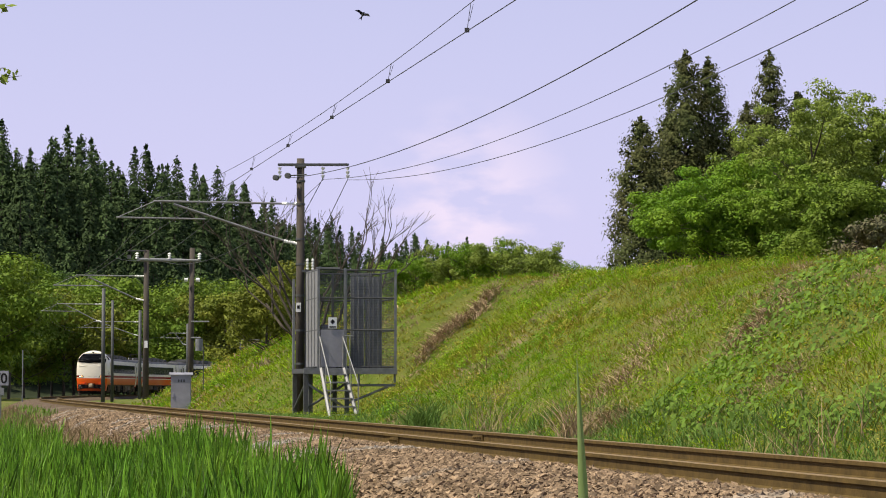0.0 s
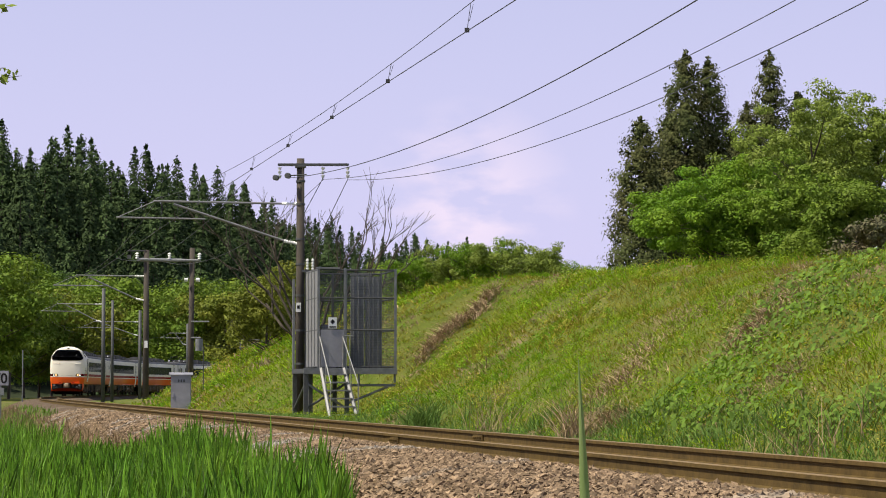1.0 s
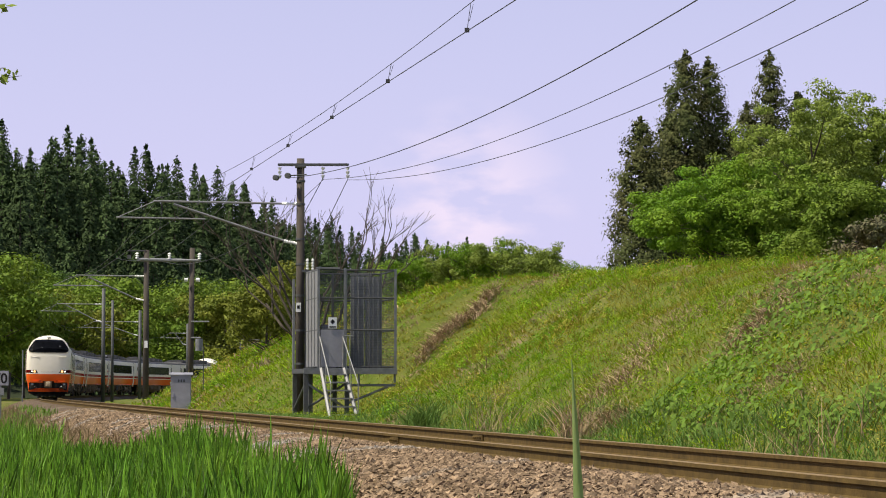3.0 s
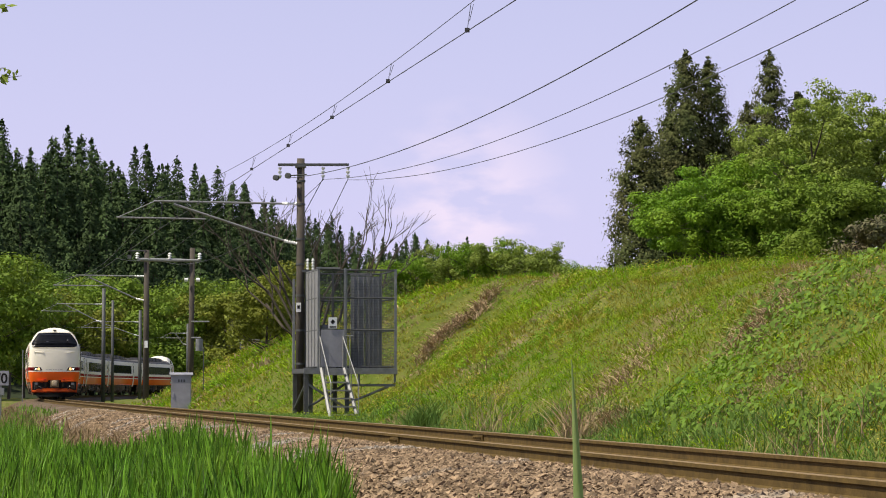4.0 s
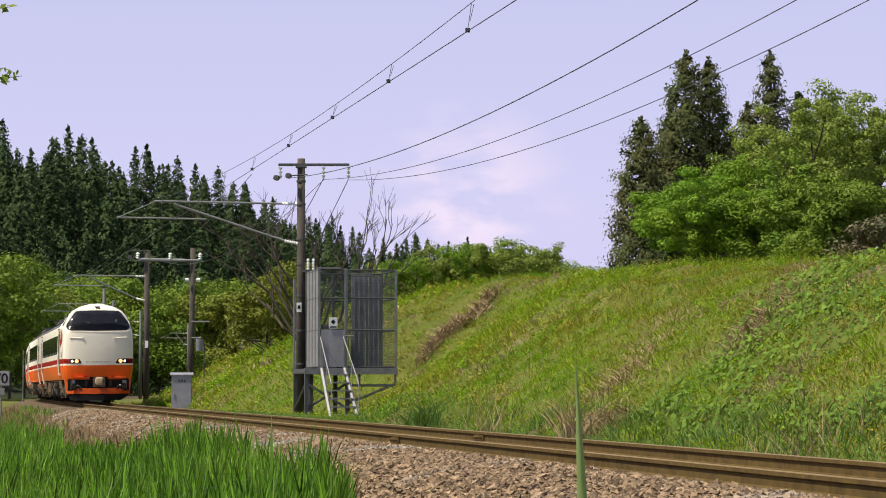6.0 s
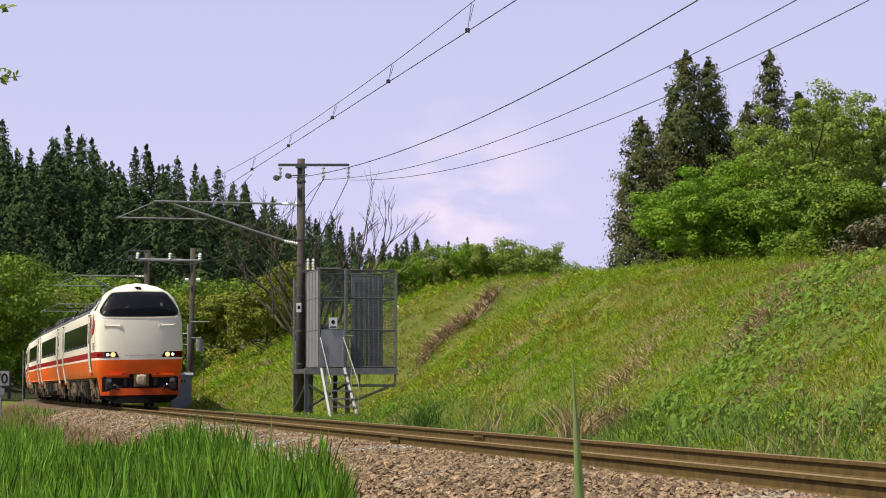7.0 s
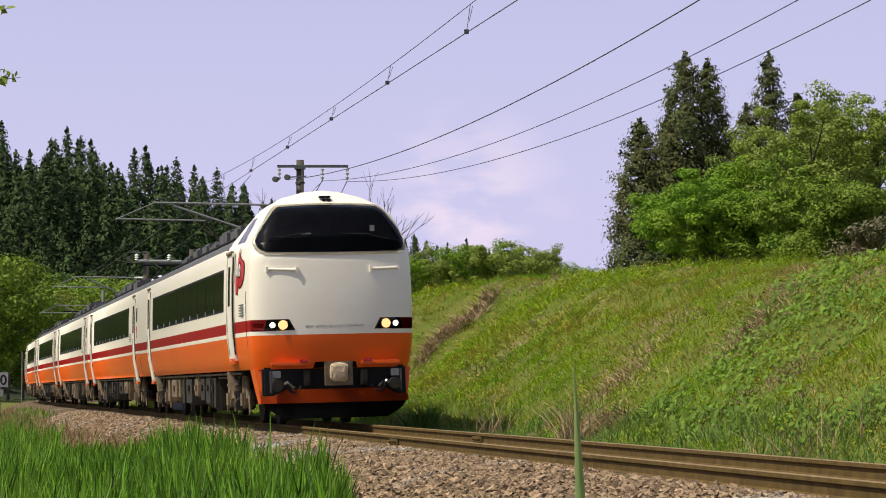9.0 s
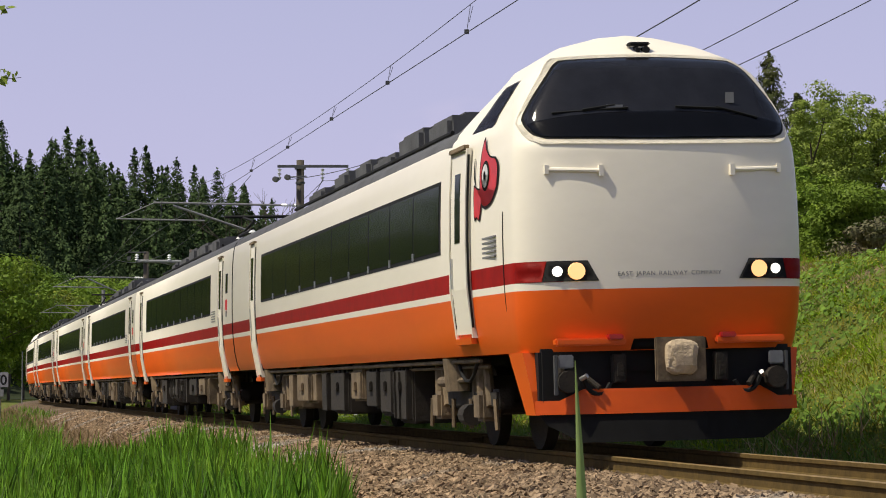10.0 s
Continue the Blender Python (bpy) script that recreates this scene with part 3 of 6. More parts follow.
def bogie(thing, x):
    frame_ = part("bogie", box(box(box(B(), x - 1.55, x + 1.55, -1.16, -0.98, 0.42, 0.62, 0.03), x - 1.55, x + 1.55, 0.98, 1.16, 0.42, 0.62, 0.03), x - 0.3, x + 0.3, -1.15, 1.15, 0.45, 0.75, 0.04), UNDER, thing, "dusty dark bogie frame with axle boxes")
    for dx in (-1.05, 1.05):
        bm = B()
        for y in (-0.566, 0.566):
            rod(bm, (x + dx, y - 0.06, 0.43), (x + dx, y + 0.06, 0.43), 0.43, n=24)
        rod(bm, (x + dx, -1.0, 0.43), (x + dx, 1.0, 0.43), 0.07, n=8)
        part("wheelset", bm, UNDER, frame_)
        for y in (-1.15, 1.15):
            bm = box(B(), x + dx - 0.17, x + dx + 0.17, y - 0.11, y + 0.11, 0.30, 0.60, 0.04)
            rod(bm, (x + dx - 0.13, y, 0.58), (x + dx - 0.13, y, 0.88), 0.075, n=10)
            rod(bm, (x + dx + 0.20, y, 0.45), (x + dx + 0.05, y, 0.85), 0.05, n=8)
            part("axle_box", bm, UNDER_PALE, frame_, "pale dusty axle box with coil springs")
    for side in (-1, 1):
        part("yaw_damper", rod(rod(B(), (x - 0.75, side * 1.24, 0.70), (x - 0.05, side * 1.24, 0.70), 0.055, n=10), (x - 0.05, side * 1.24, 0.70), (x + 0.5, side * 1.24, 0.72), 0.028, n=8), UNDER_PALE, frame_, "dusty cylindrical damper")
        part("brake_cylinder", rod(B(), (x + 0.35, side * 1.20, 0.36), (x + 0.62, side * 1.20, 0.36), 0.11, n=12), UNDER, frame_)
        bm = B()
        for dx in (-1.62, -0.45, 0.45, 1.62):
            rod(bm, (x + dx, side * 1.18, 0.22), (x + dx * 0.96, side * 1.18, 0.52), 0.024, n=6)
        part("brake_hanger", bm, UNDER_PALE, frame_)
        bm = B()
        for q in range(5):
            u0, u1 = q / 5, (q + 1) / 5
            rod(bm, (x + 1.2 - u0, side * 1.26, 0.92 - 0.9 * u0 * (1 - u0)), (x + 1.2 - u1, side * 1.26, 0.92 - 0.9 * u1 * (1 - u1)), 0.018, n=6)
        part("cable_loop", bm, BLACK, frame_, "hanging black cable")
    for y in (-1.12, 1.12):
        part("air_spring", rod(rod(B(), (x, y, 0.60), (x, y, 0.94), 0.23, 0.26, 14), (x + 0.45, y, 0.5), (x + 0.45, y, 0.95), 0.05), UNDER_PALE, frame_)


def underfloor(thing, x0, x1, seed):
    r = random.Random(seed)
    # added black block: closes the see-through gaps and stands in for deep shade
    part("shade_block", box(B(), x0 - 4.5, x1 + 4.5, -0.42, 0.42, 0.36, 0.97, 0.03), BLACK, thing, "black block standing in for the shaded underframe")
    for side in (-1, 1):
        bm = rod(B(), (x0 - 3.5, side * 1.30, 0.90), (x1 + 3.5, side * 1.30, 0.90), 0.022, n=6)
        rod(bm, (x0 - 3.5, side * 1.22, 0.84), (x1 + 3.5, side * 1.22, 0.84), 0.016, n=6)
        part("air_pipe", bm, UNDER_PALE, thing, "thin dusty air pipes")
        x = x0
        while x < x1 - 0.4:
            w = r.choice((0.35, 0.5, 0.8, 1.2, 1.5))
            w = min(w, x1 - x - 0.1)
            d = r.uniform(0.42, 0.70)
            # dark boxes carry shade in their colour, the paler share stands for lit ones
            pale = r.random() < 0.40
            bm = B()
            if r.random() < 0.2:
                rod(bm, (x, side * 1.0, 0.60), (x + w, side * 1.0, 0.60), 0.27, n=14)
                rod(bm, (x + w * 0.3, side * 1.0, 0.60), (x + w * 0.34, side * 1.0, 0.60), 0.285, n=14)
            else:
                box(bm, x, x + w, side * 0.55, side * r.uniform(1.1, 1.28), 0.92 - d, 0.96, 0.025)
                box(bm, x + 0.05, x + w - 0.05, side * 1.1, side * 1.30, 0.90 - d * 0.9, 0.84, 0.01)
                for q in range(int(w / 0.28) if r.random() < 0.35 else 0):
                    xq = x + 0.12 + q * 0.28
                    box(bm, xq, xq + 0.03, side * 1.30, side * 1.325, 0.91 - d * 0.9, 0.82)
                if w > 0.7:
                    box(bm, x + w * 0.4, x + w * 0.62, side * 1.30, side * 1.34, 0.60, 0.72, 0.01)
            if not pale and w > 0.6:
                for q in range(3):
                    rod(bm, (x + w * (0.2 + 0.3 * q), side * 1.26, 0.93), (x + w * (0.2 + 0.3 * q), side * 1.26, 0.80 - d * 0.6), 0.02, n=6)
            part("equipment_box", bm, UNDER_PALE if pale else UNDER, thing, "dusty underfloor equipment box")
            x += w + r.uniform(0.08, 0.5)


def roof_gear(thing, x0, x1, seed, pantograph=False):
    r = random.Random(seed)
    x = x0
    while x < x1 - 1.2:
        w = r.uniform(0.9, 2.0)
        w = min(w, x1 - x)
        h = r.uniform(0.20, 0.36)
        part("roof_unit", box(box(B(), x, x + w, -0.95, 0.95, 3.30, 3.34 + h, 0.06), x + 0.1, x + w - 0.1, -0.75, 0.75, 3.34 + h - 0.02, 3.38 + h, 0.02), ROOF, thing, "dark grey roof cooling unit")
        x += w + r.uniform(0.35, 1.6)
    bm = B()
    for side in (-1, 1):
        rod(bm, (x0, side * 1.15, 3.32), (x1, side * 1.15, 3.32), 0.025, n=6)
    part("roof_conduit", bm, BLACK, thing)
    if pantograph:
        base = part("pantograph", box(B(), x0 - 2.3, x0 - 0.1, -0.75, 0.75, 3.36, 3.44), BLACK, thing, "folded dark pantograph")
        for y in (-0.55, 0.55):
            bm = rod(B(), (x0 - 1.9, y, 3.62), (x0 - 0.4, y * 0.9, 3.80), 0.025)
            rod(bm, (x0 - 0.4, y * 0.9, 3.80), (x0 - 1.6, y, 3.95), 0.02)
            part("folding_arm", bm, BLACK, base)
            part("base_bar", rod(B(), (x0 - 2.2, y, 3.62), (x0 - 0.2, y, 3.62), 0.035), BLACK, base)
            for x_ in (x0 - 2.2, x0 - 0.2):
                part("insulator", ins(B(), (x_, y, 3.42), (x_, y, 3.62), 0.08, 3), PORCELAIN, base)
        part("collector_shoe", rod(B(), (x0 - 1.6, -0.9, 3.96), (x0 - 1.6, 0.9, 3.96), 0.03), BLACK, base)


def side_fittings(thing, win, doors, plain_from, plain_to, seed):
    for side in (-1, 1):
        w0, w1 = win
        wall_panel("window_surround", w1 - 0.05, w0 + 0.05, 1.99, 2.74, 0.004, BLACK, thing, side, "thin black window surround")
        n = max(int(round((w0 - w1) / 1.42)), 1)
        for i in range(n):
            a, b2 = w0 - (w0 - w1) * i / n, w0 - (w0 - w1) * (i + 1) / n
            wall_panel("window_pane", b2 + 0.025, a - 0.025, 2.03, 2.70, 0.009, GLASS_DARK, thing, side, "dark tinted coach window pane")
        for i in range(1, n):
            x = w0 - (w0 - w1) * i / n
            part("window_clip", box(B(), x - 0.02, x + 0.02, side * (side_y(2.05) + 0.004), side * (side_y(2.05) + 0.02), 2.00, 2.08), SILVER, thing)
        for x in doors:
            foot = 1.12 if x > -2.5 and x < -2.0 else 0.82
            hw_ = 0.36 if x > -2.5 and x < -2.0 else 0.27
            door = wall_panel("door", x - hw_, x + hw_, foot + 0.04, 2.92, 0.012, CREAM, thing, side, "narrow cream crew door with raised edges")
            wall_panel("door_window", x - 0.13, x + 0.10, 2.06, 2.74, 0.018, GLASS_DARK, door, side)
            wall_panel("door_step", x - hw_ - 0.02, x + hw_ + 0.02, foot - 0.06, foot, 0.045, ORANGE, door, side, "orange door step", 0.06)
            for xx, w_ in ((x - hw_ - 0.02, 0.022), (x + hw_ + 0.02, 0.022)):
                wall_panel("door_edge", xx - w_, xx + w_, foot, 2.96, 0.026, CREAM, door, side, "raised cream door frame", 0.05)
            for xx in (x - hw_ - 0.055, x + hw_ + 0.055, x - hw_ + 0.02):
                wall_panel("door_seam", xx - 0.009, xx + 0.009, foot + 0.1, 2.90, 0.0135, BLACK, door, side, "dark door seam", 0.02)
            wall_panel("door_hood", x - hw_, x + hw_, 2.96, 3.00, 0.05, UNDER_PALE, door, side, "weathered rain strip over the door", 0.05)
            wall_panel("door_handle", x - hw_ + 0.05, x - hw_ + 0.09, 1.62, 1.92, 0.03, SILVER, door, side, "metal grab handle", 0.02)
        bm = B()
        louvre_in = cab_inset(plain_from - 0.3) if plain_from > -1.5 else 0.0
        for i in range(5):
            z = 1.86 + i * 0.045
            box(bm, plain_from - 0.6, plain_from, side * (side_y(z) - 0.05 - louvre_in), side * (side_y(z) + 0.008 - louvre_in), z, z + 0.018)
        part("vent_louvre", bm, GREYTXT, thing)


def emblem(thing, x, z, size, wide, side=-1):
    """A red leaf-like swirl with a dark outline, flat on the wall."""
    y = lambda xx, zz, o: side * (side_y(zz) + o - cab_inset(xx))

    def blob(name, pts, mat, o, parent):
        for _ in range(2):
            ring_ = list(zip(pts, pts[1:] + pts[:1]))
            pts = [q for (a, b), (c, d) in ring_ for q in ((a * 0.8 + c * 0.2, b * 0.8 + d * 0.2), (a * 0.2 + c * 0.8, b * 0.2 + d * 0.8))]
        bm = B()
        top = [bm.verts.new((x + a * wide, y(x + a * wide, z + b2 * size, o), z + b2 * size)) for a, b2 in pts]
        f = bm.faces.new(top if side < 0 else top[::-1])
        bmesh.ops.solidify(bm, geom=[f], thickness=0.004)
        return part(name, bm, mat, parent)

    head = [(-0.10, 1.10), (-0.02, 0.74), (0.15, 0.50), (0.38, 0.45), (0.50, 0.20), (0.47, -0.28), (0.24, -0.66), (0.0, -0.75), (-0.15, -0.66), (-0.23, -0.28), (-0.23, 0.10), (-0.22, 0.50)]
    tail = [(-0.20, -0.26), (-0.18, -0.62), (-0.27, -1.08), (-0.36, -0.94), (-0.47, -1.02), (-0.50, -0.40), (-0.49, -0.12), (-0.34, -0.26)]
    whisker = [(-0.47, 0.62), (-0.49, 0.20), (-0.42, -0.10), (-0.46, -0.12), (-0.53, 0.18), (-0.51, 0.60)]

    def grow(pts, k):
        ma, mb = sum(a for a, _ in pts) / len(pts), sum(b for _, b in pts) / len(pts)
        return [(ma + (a - ma) * k, mb + (b - mb) * (1 + (k - 1) * 0.6)) for a, b in pts]
    oval = lambda ca, cb, ra, rb: [(ca + ra * math.cos(a), cb + rb * math.sin(a)) for a in np.linspace(0, 6.0, 16)]
    base = blob("emblem", grow(head, 1.14), BLACK, 0.006, thing)
    tagged(base, "red swirl emblem with dark outline")
    blob("outline", grow(tail, 1.22), BLACK, 0.006, base)
    blob("whisker", whisker, BLACK, 0.007, base)
    blob("swirl", head, EMBLEM_RED, 0.010, base)
    blob("swirl", tail, EMBLEM_RED, 0.010, base)
    blob("ring", oval(0.0, 0.06, 0.17, 0.40), BLACK, 0.013, base)
    blob("dot", oval(0.0, 0.06, 0.125, 0.31), SIGN_WHITE, 0.016, base)
    blob("pupil", oval(-0.01, 0.06, 0.045, 0.12), BLACK, 0.019, base)


def face_patch(name, poly_fn, nu, nv, off, mat, thing, label="", thick=0.03):
    """A patch that lies on the cab's face: poly_fn(u, v) gives y and z."""
    bm = B()
    g = []
    for i in range(nu + 1):
        row = []
        for j in range(nv + 1):
            y, z = poly_fn(i / nu, j / nv)
            row.append(bm.verts.new((face_x(y, z) + off, y, z)))
        g.append(row)
    for i in range(nu):
        for j in range(nv):
            bm.faces.new((g[i][j], g[i + 1][j], g[i + 1][j + 1], g[i][j + 1]))
    bmesh.ops.solidify(bm, geom=bm.faces[:], thickness=thick)
    bmesh.ops.recalc_face_normals(bm, faces=bm.faces)
    return part(name, bm, mat, thing, label, smooth=True)


def quad_patch(a, b2, c, d, bow=0.0):
    """Corner order: bottom left, bottom right, top right, top left, as (y, z)."""
    def fn(u, v):
        y = (a[0] * (1 - u) + b2[0] * u) * (1 - v) + (d[0] * (1 - u) + c[0] * u) * v
        z = (a[1] * (1 - u) + b2[1] * u) * (1 - v) + (d[1] * (1 - u) + c[1] * u) * v
        return y, z + bow * math.sin(math.pi * u) * (1 - 2 * v)
    return fn


def cab_front(thing):
    def oct_patch(hw0, hw1, z0, z1, cut):
        def fn(u, v):
            z = z0 + (z1 - z0) * v
            hw = hw0 + (hw1 - hw0) * min(max((v - 0.26) / 0.74, 0), 1) ** 1.18
            if v < 0.26:
                hw = hw0 - cut * (1 - math.sqrt(max(1 - (1 - v / 0.26) ** 2, 0)))
            if v > 0.90:
                hw -= 0.035 * ((v - 0.90) / 0.10) ** 2
            y = (2 * u - 1) * hw
            return y, z - 0.03 * (1 - v) * math.cos(math.pi * (u - 0.5)) * 0.6 + 0.03 * v * math.cos(math.pi * (u - 0.5))
        return fn
    face_patch("windscreen_rim", oct_patch(1.29, 0.90, 2.84, 3.70, 0.16), 32, 20, 0.012, CREAM, thing, "raised cream windscreen surround")
    face_patch("windscreen_seal", oct_patch(1.252, 0.858, 2.885, 3.665, 0.17), 32, 20, 0.018, BLACK, thing, "black rubber windscreen seal")
    glass = face_patch("windscreen", oct_patch(1.232, 0.838, 2.90, 3.65, 0.17), 32, 20, 0.022, SCREEN, thing, "large dark curved windscreen")

    def border(u, v):
        whole = oct_patch(1.228, 0.838, 2.905, 3.65, 0.17)
        return whole(u, v * (0.17 + 0.15 * math.sin(math.pi * u) ** 0.6))
    face_patch("screen_border", border, 32, 10, 0.028, MASK, glass, "black glossy lower border of the windscreen")
    for y0, y1, z0, z1 in ((-0.5, -0.34, 3.16, 3.20), (0.66, 0.74, 3.22, 3.32)):
        part("desk_item", box(B(), face_x(y0, z0) + 0.020, face_x(y0, z0) + 0.026, y0, y1, z0, z1), GREYTXT, glass, "pale thing behind the glass")
    for y0, y1, z0, z1 in ((-1.0, -0.30, 3.13, 3.17), (-0.72, -0.42, 3.155, 3.20), (0.15, 0.62, 3.18, 3.165), (0.55, 0.95, 3.18, 3.08)):
        part("wiper", rod(B(), (face_x(y0, z0) + 0.04, y0, z0), (face_x(y1, z1) + 0.04, y1, z1), 0.011, n=5), BLACK, glass)
    for side in (-1, 1):
        fn = quad_patch((side * 0.66, 1.585), (side * 1.16, 1.585), (side * 1.12, 1.77), (side * 0.76, 1.77))
        hous = face_patch("headlight_housing", fn, 8, 3, 0.012, BLACK, thing, "black headlight housing")
        for y, r, mat, lab in ((0.86, 0.085, LAMP, "lit warm headlamp"), (1.03, 0.05, LAMP_DIM, "small lit marker lamp")):
            x = face_x(y, 1.675)
            lamp = part("headlight", rod(B(), (x - 0.05, side * y, 1.675), (x + 0.03, side * y, 1.675), r, r * 0.9, 16), mat, hous, lab)
        face_patch("red_band", quad_patch((side * 1.165, 1.585), (side * 1.365, 1.585), (side * 1.365, 1.765), (side * 1.125, 1.765)), 8, 2, 0.010, RED, thing, "dark red stripe")
        # hand rail with bracket
        bm = B()
        y0, y1 = (0.62, 1.10)
        rod(bm, (face_x(y0, 2.58) + 0.020, side * y0, 2.58), (face_x(y1, 2.60) + 0.020, side * y1, 2.60), 0.022, n=8)
        box(bm, face_x(y0, 2.56) - 0.02, face_x(y0, 2.56) + 0.045, side * (y0 - 0.02), side * (y0 + 0.02), 2.53, 2.63)
        box(bm, face_x(y1, 2.56) - 0.02, face_x(y1, 2.56) + 0.04, side * (y1 - 0.02), side * (y1 + 0.02), 2.56, 2.64)
        part("hand_rail", bm, CREAM, thing, "cream grab rail")
        # step ledge with red tail lens
        bm = box(B(), face_x(0.7, 1.0) - 0.02, face_x(0.7, 1.0) + 0.10, side * 0.42, side * 1.08, 1.00, 1.07, 0.015)
        ledge = part("step_ledge", bm, ORANGE, thing, "orange projecting step ledge")
        part("tail_lens", box(B(), face_x(0.55, 1.04) + 0.02, face_x(0.55, 1.04) + 0.12, side * 0.46, side * 0.60, 1.05, 1.10, 0.01), TAIL, ledge)
        # corner skirt and air hose
        bm = B()
        pts = [(-0.62, 0.95), (-0.05, 0.95), (0.02, 0.60), (0.02, 0.38), (-0.35, 0.38)]
        ring0 = [bm.verts.new((x_ - 0.24, side * (1.31 - 0.16 * (0.95 - z_)), z_)) for x_, z_ in pts]
        ring1 = [bm.verts.new((x_ - 0.24, side * (1.17 - 0.16 * (0.95 - z_)), z_)) for x_, z_ in pts]
        bm.faces.new(ring0)
        bm.faces.new(ring1[::-1])
        for i in range(5):
            bm.faces.new((ring0[i], ring0[(i + 1) % 5], ring1[(i + 1) % 5], ring1[i]))
        bmesh.ops.recalc_face_normals(bm, faces=bm.faces)
        part("side_skirt", bm, ORANGE, thing, "orange slanted corner skirt")
        bm = B()
        rod(bm, (-0.15, side * 1.02, 0.90), (-0.05, side * 1.02, 0.70), 0.05)
        rod(bm, (-0.02, side * 0.98, 0.68), (0.10, side * 0.98, 0.68), 0.10, n=12)
        rod(bm, (0.0, side * 0.80, 0.72), (0.10, side * 0.7, 0.62), 0.025)
        part("jumper_socket", bm, UNDER, thing, "dark jumper socket and hose")
        part("socket_clamp", box(B(), 0.0, 0.06, side * 1.10, side * 1.07, 0.56, 0.92, 0.006), STEEL_DARK, thing, "dark steel socket clamp")
        part("socket_plate", box(B(), 0.02, 0.05, side * 0.92, side * 1.06, 0.80, 0.92, 0.01), STEEL, thing, "small grey stencilled plate")
        part("valve_tap", rod(B(), (0.06, side * 0.86, 0.70), (0.12, side * 0.82, 0.73), 0.022, n=8), SILVER, thing, "bright metal air tap")
        part("steel_bracket", box(box(B(), -0.10, 0.02, side * 0.42, side * 0.54, 0.66, 0.92, 0.01), 0.015, 0.03, side * 0.45, side * 0.51, 0.72, 0.84), UNDER, thing, "dark bracket beside the coupler")
        bm = B()
        for q in range(6):
            a0, a1 = (0.4 + q * 0.36, 0.4 + (q + 1) * 0.36)
            rod(bm, (0.05, side * (0.70 + 0.14 * math.cos(a0)), 0.78 - 0.22 * math.sin(a0)), (0.05, side * (0.70 + 0.14 * math.cos(a1)), 0.78 - 0.22 * math.sin(a1)), 0.022, n=6)
        part("air_hose", bm, BLACK, thing, "looped black air hose")
    # coupler with canvas cover
    # no hollow is cut: a black box and surface patch paint the recess's shade
    part("recess_shade_block", box(B(), -0.6, -0.10, -0.46, 0.46, 0.72, 1.04, 0.04), BLACK, thing, "black block standing in for the shaded coupler recess")
    face_patch("notch_shade_patch", quad_patch((-0.37, 0.955), (0.37, 0.955), (0.34, 1.055), (-0.34, 1.055)), 10, 2, 0.006, BLACK, thing, "flat black patch as the shaded notch over the coupler", 0.02)
    coupler = part("coupler", box(box(B(), -0.3, 0.30, -0.12, 0.12, 0.75, 1.0, 0.03), 0.28, 0.33, -0.235, 0.235, 0.66, 1.06, 0.012), UNDER_PALE, thing, "grey square coupler plate")
    bm = bmesh.new()
    bmesh.ops.create_icosphere(bm, subdivisions=3, radius=0.15)
    for v in bm.verts:
        v.co = Vector((v.co.x * 0.45 + 0.34, math.copysign(abs(v.co.y / 0.15) ** 0.55 * 0.155, v.co.y), math.copysign(abs(v.co.z / 0.15) ** 0.5 * 0.155, v.co.z) + 0.875)) + Vector(noise.noise_vector(v.co * 14)) * 0.024
    part("coupler_cover", bm, material("crumpled tan canvas", (0.52, 0.40, 0.26), 0.8, bump=0.6, scale=12), coupler, "crumpled tan canvas coupler cover")
    part("buffer_beam", box(B(), -0.60, -0.12, -1.20, 1.20, 0.42, 0.98, 0.03), BLACK, thing, "black buffer beam behind the skirt")
    # snow plough skirt
    bm = B()
    n = 24
    g = []
    for i in range(n + 1):
        u = 2 * i / n - 1
        y = 1.24 * u
        dip = 0.0 if abs(u) < 0.70 else min((abs(u) - 0.70) / 0.10, 1) * 0.10
        xf = 0.14 - 0.30 * abs(u) ** 2.2
        g.append([bm.verts.new((xf, y, 0.61 - dip)), bm.verts.new((xf + 0.03, y, 0.385))])
    for i in range(n):
        bm.faces.new((g[i][0], g[i + 1][0], g[i + 1][1], g[i][1]))
    bmesh.ops.solidify(bm, geom=bm.faces[:], thickness=0.05)
    bmesh.ops.recalc_face_normals(bm, faces=bm.faces)
    part("lower_skirt", bm, ORANGE, thing, "orange lower front skirt")
    bm = B()
    g = []
    for i in range(n + 1):
        u = 2 * i / n - 1
        xf = 0.15 - 0.30 * abs(u) ** 2.2
        rise = 0.16 * max((abs(u) - 0.75) / 0.25, 0)
        g.append([bm.verts.new((xf, 1.20 * u, 0.385)), bm.verts.new((xf + 0.04, 1.14 * u, 0.13 + rise))])
    for i in range(n):
        bm.faces.new((g[i][0], g[i + 1][0], g[i + 1][1], g[i][1]))
    bmesh.ops.solidify(bm, geom=bm.faces[:], thickness=0.04)
    bmesh.ops.recalc_face_normals(bm, faces=bm.faces)
    part("snow_plough", bm, BLACK, thing, "black snow plough plate")
    # lettering in thin wide capitals
    words, cursor = "EAST JAPAN RAILWAY COMPANY", -0.49
    sign_words = face_patch("lettering", quad_patch((-0.52, 1.61), (0.52, 1.61), (0.52, 1.69), (-0.52, 1.69)), 16, 2, -0.03, CREAM, thing, "grey company lettering", 0.004)
    for ch in words:
        if ch == " ":
            cursor += 0.030
            continue
        font = bpy.data.curves.new("letter", "FONT")
        font.body, font.size, font.extrude = ch, 0.055, 0.001
        tmp = bpy.data.objects.new("letter", font)
        me = bpy.data.meshes.new_from_object(tmp)
        bpy.data.objects.remove(tmp)
        me.materials.append(GREYTXT)
        wide_ = max(v.co.x for v in me.vertices)
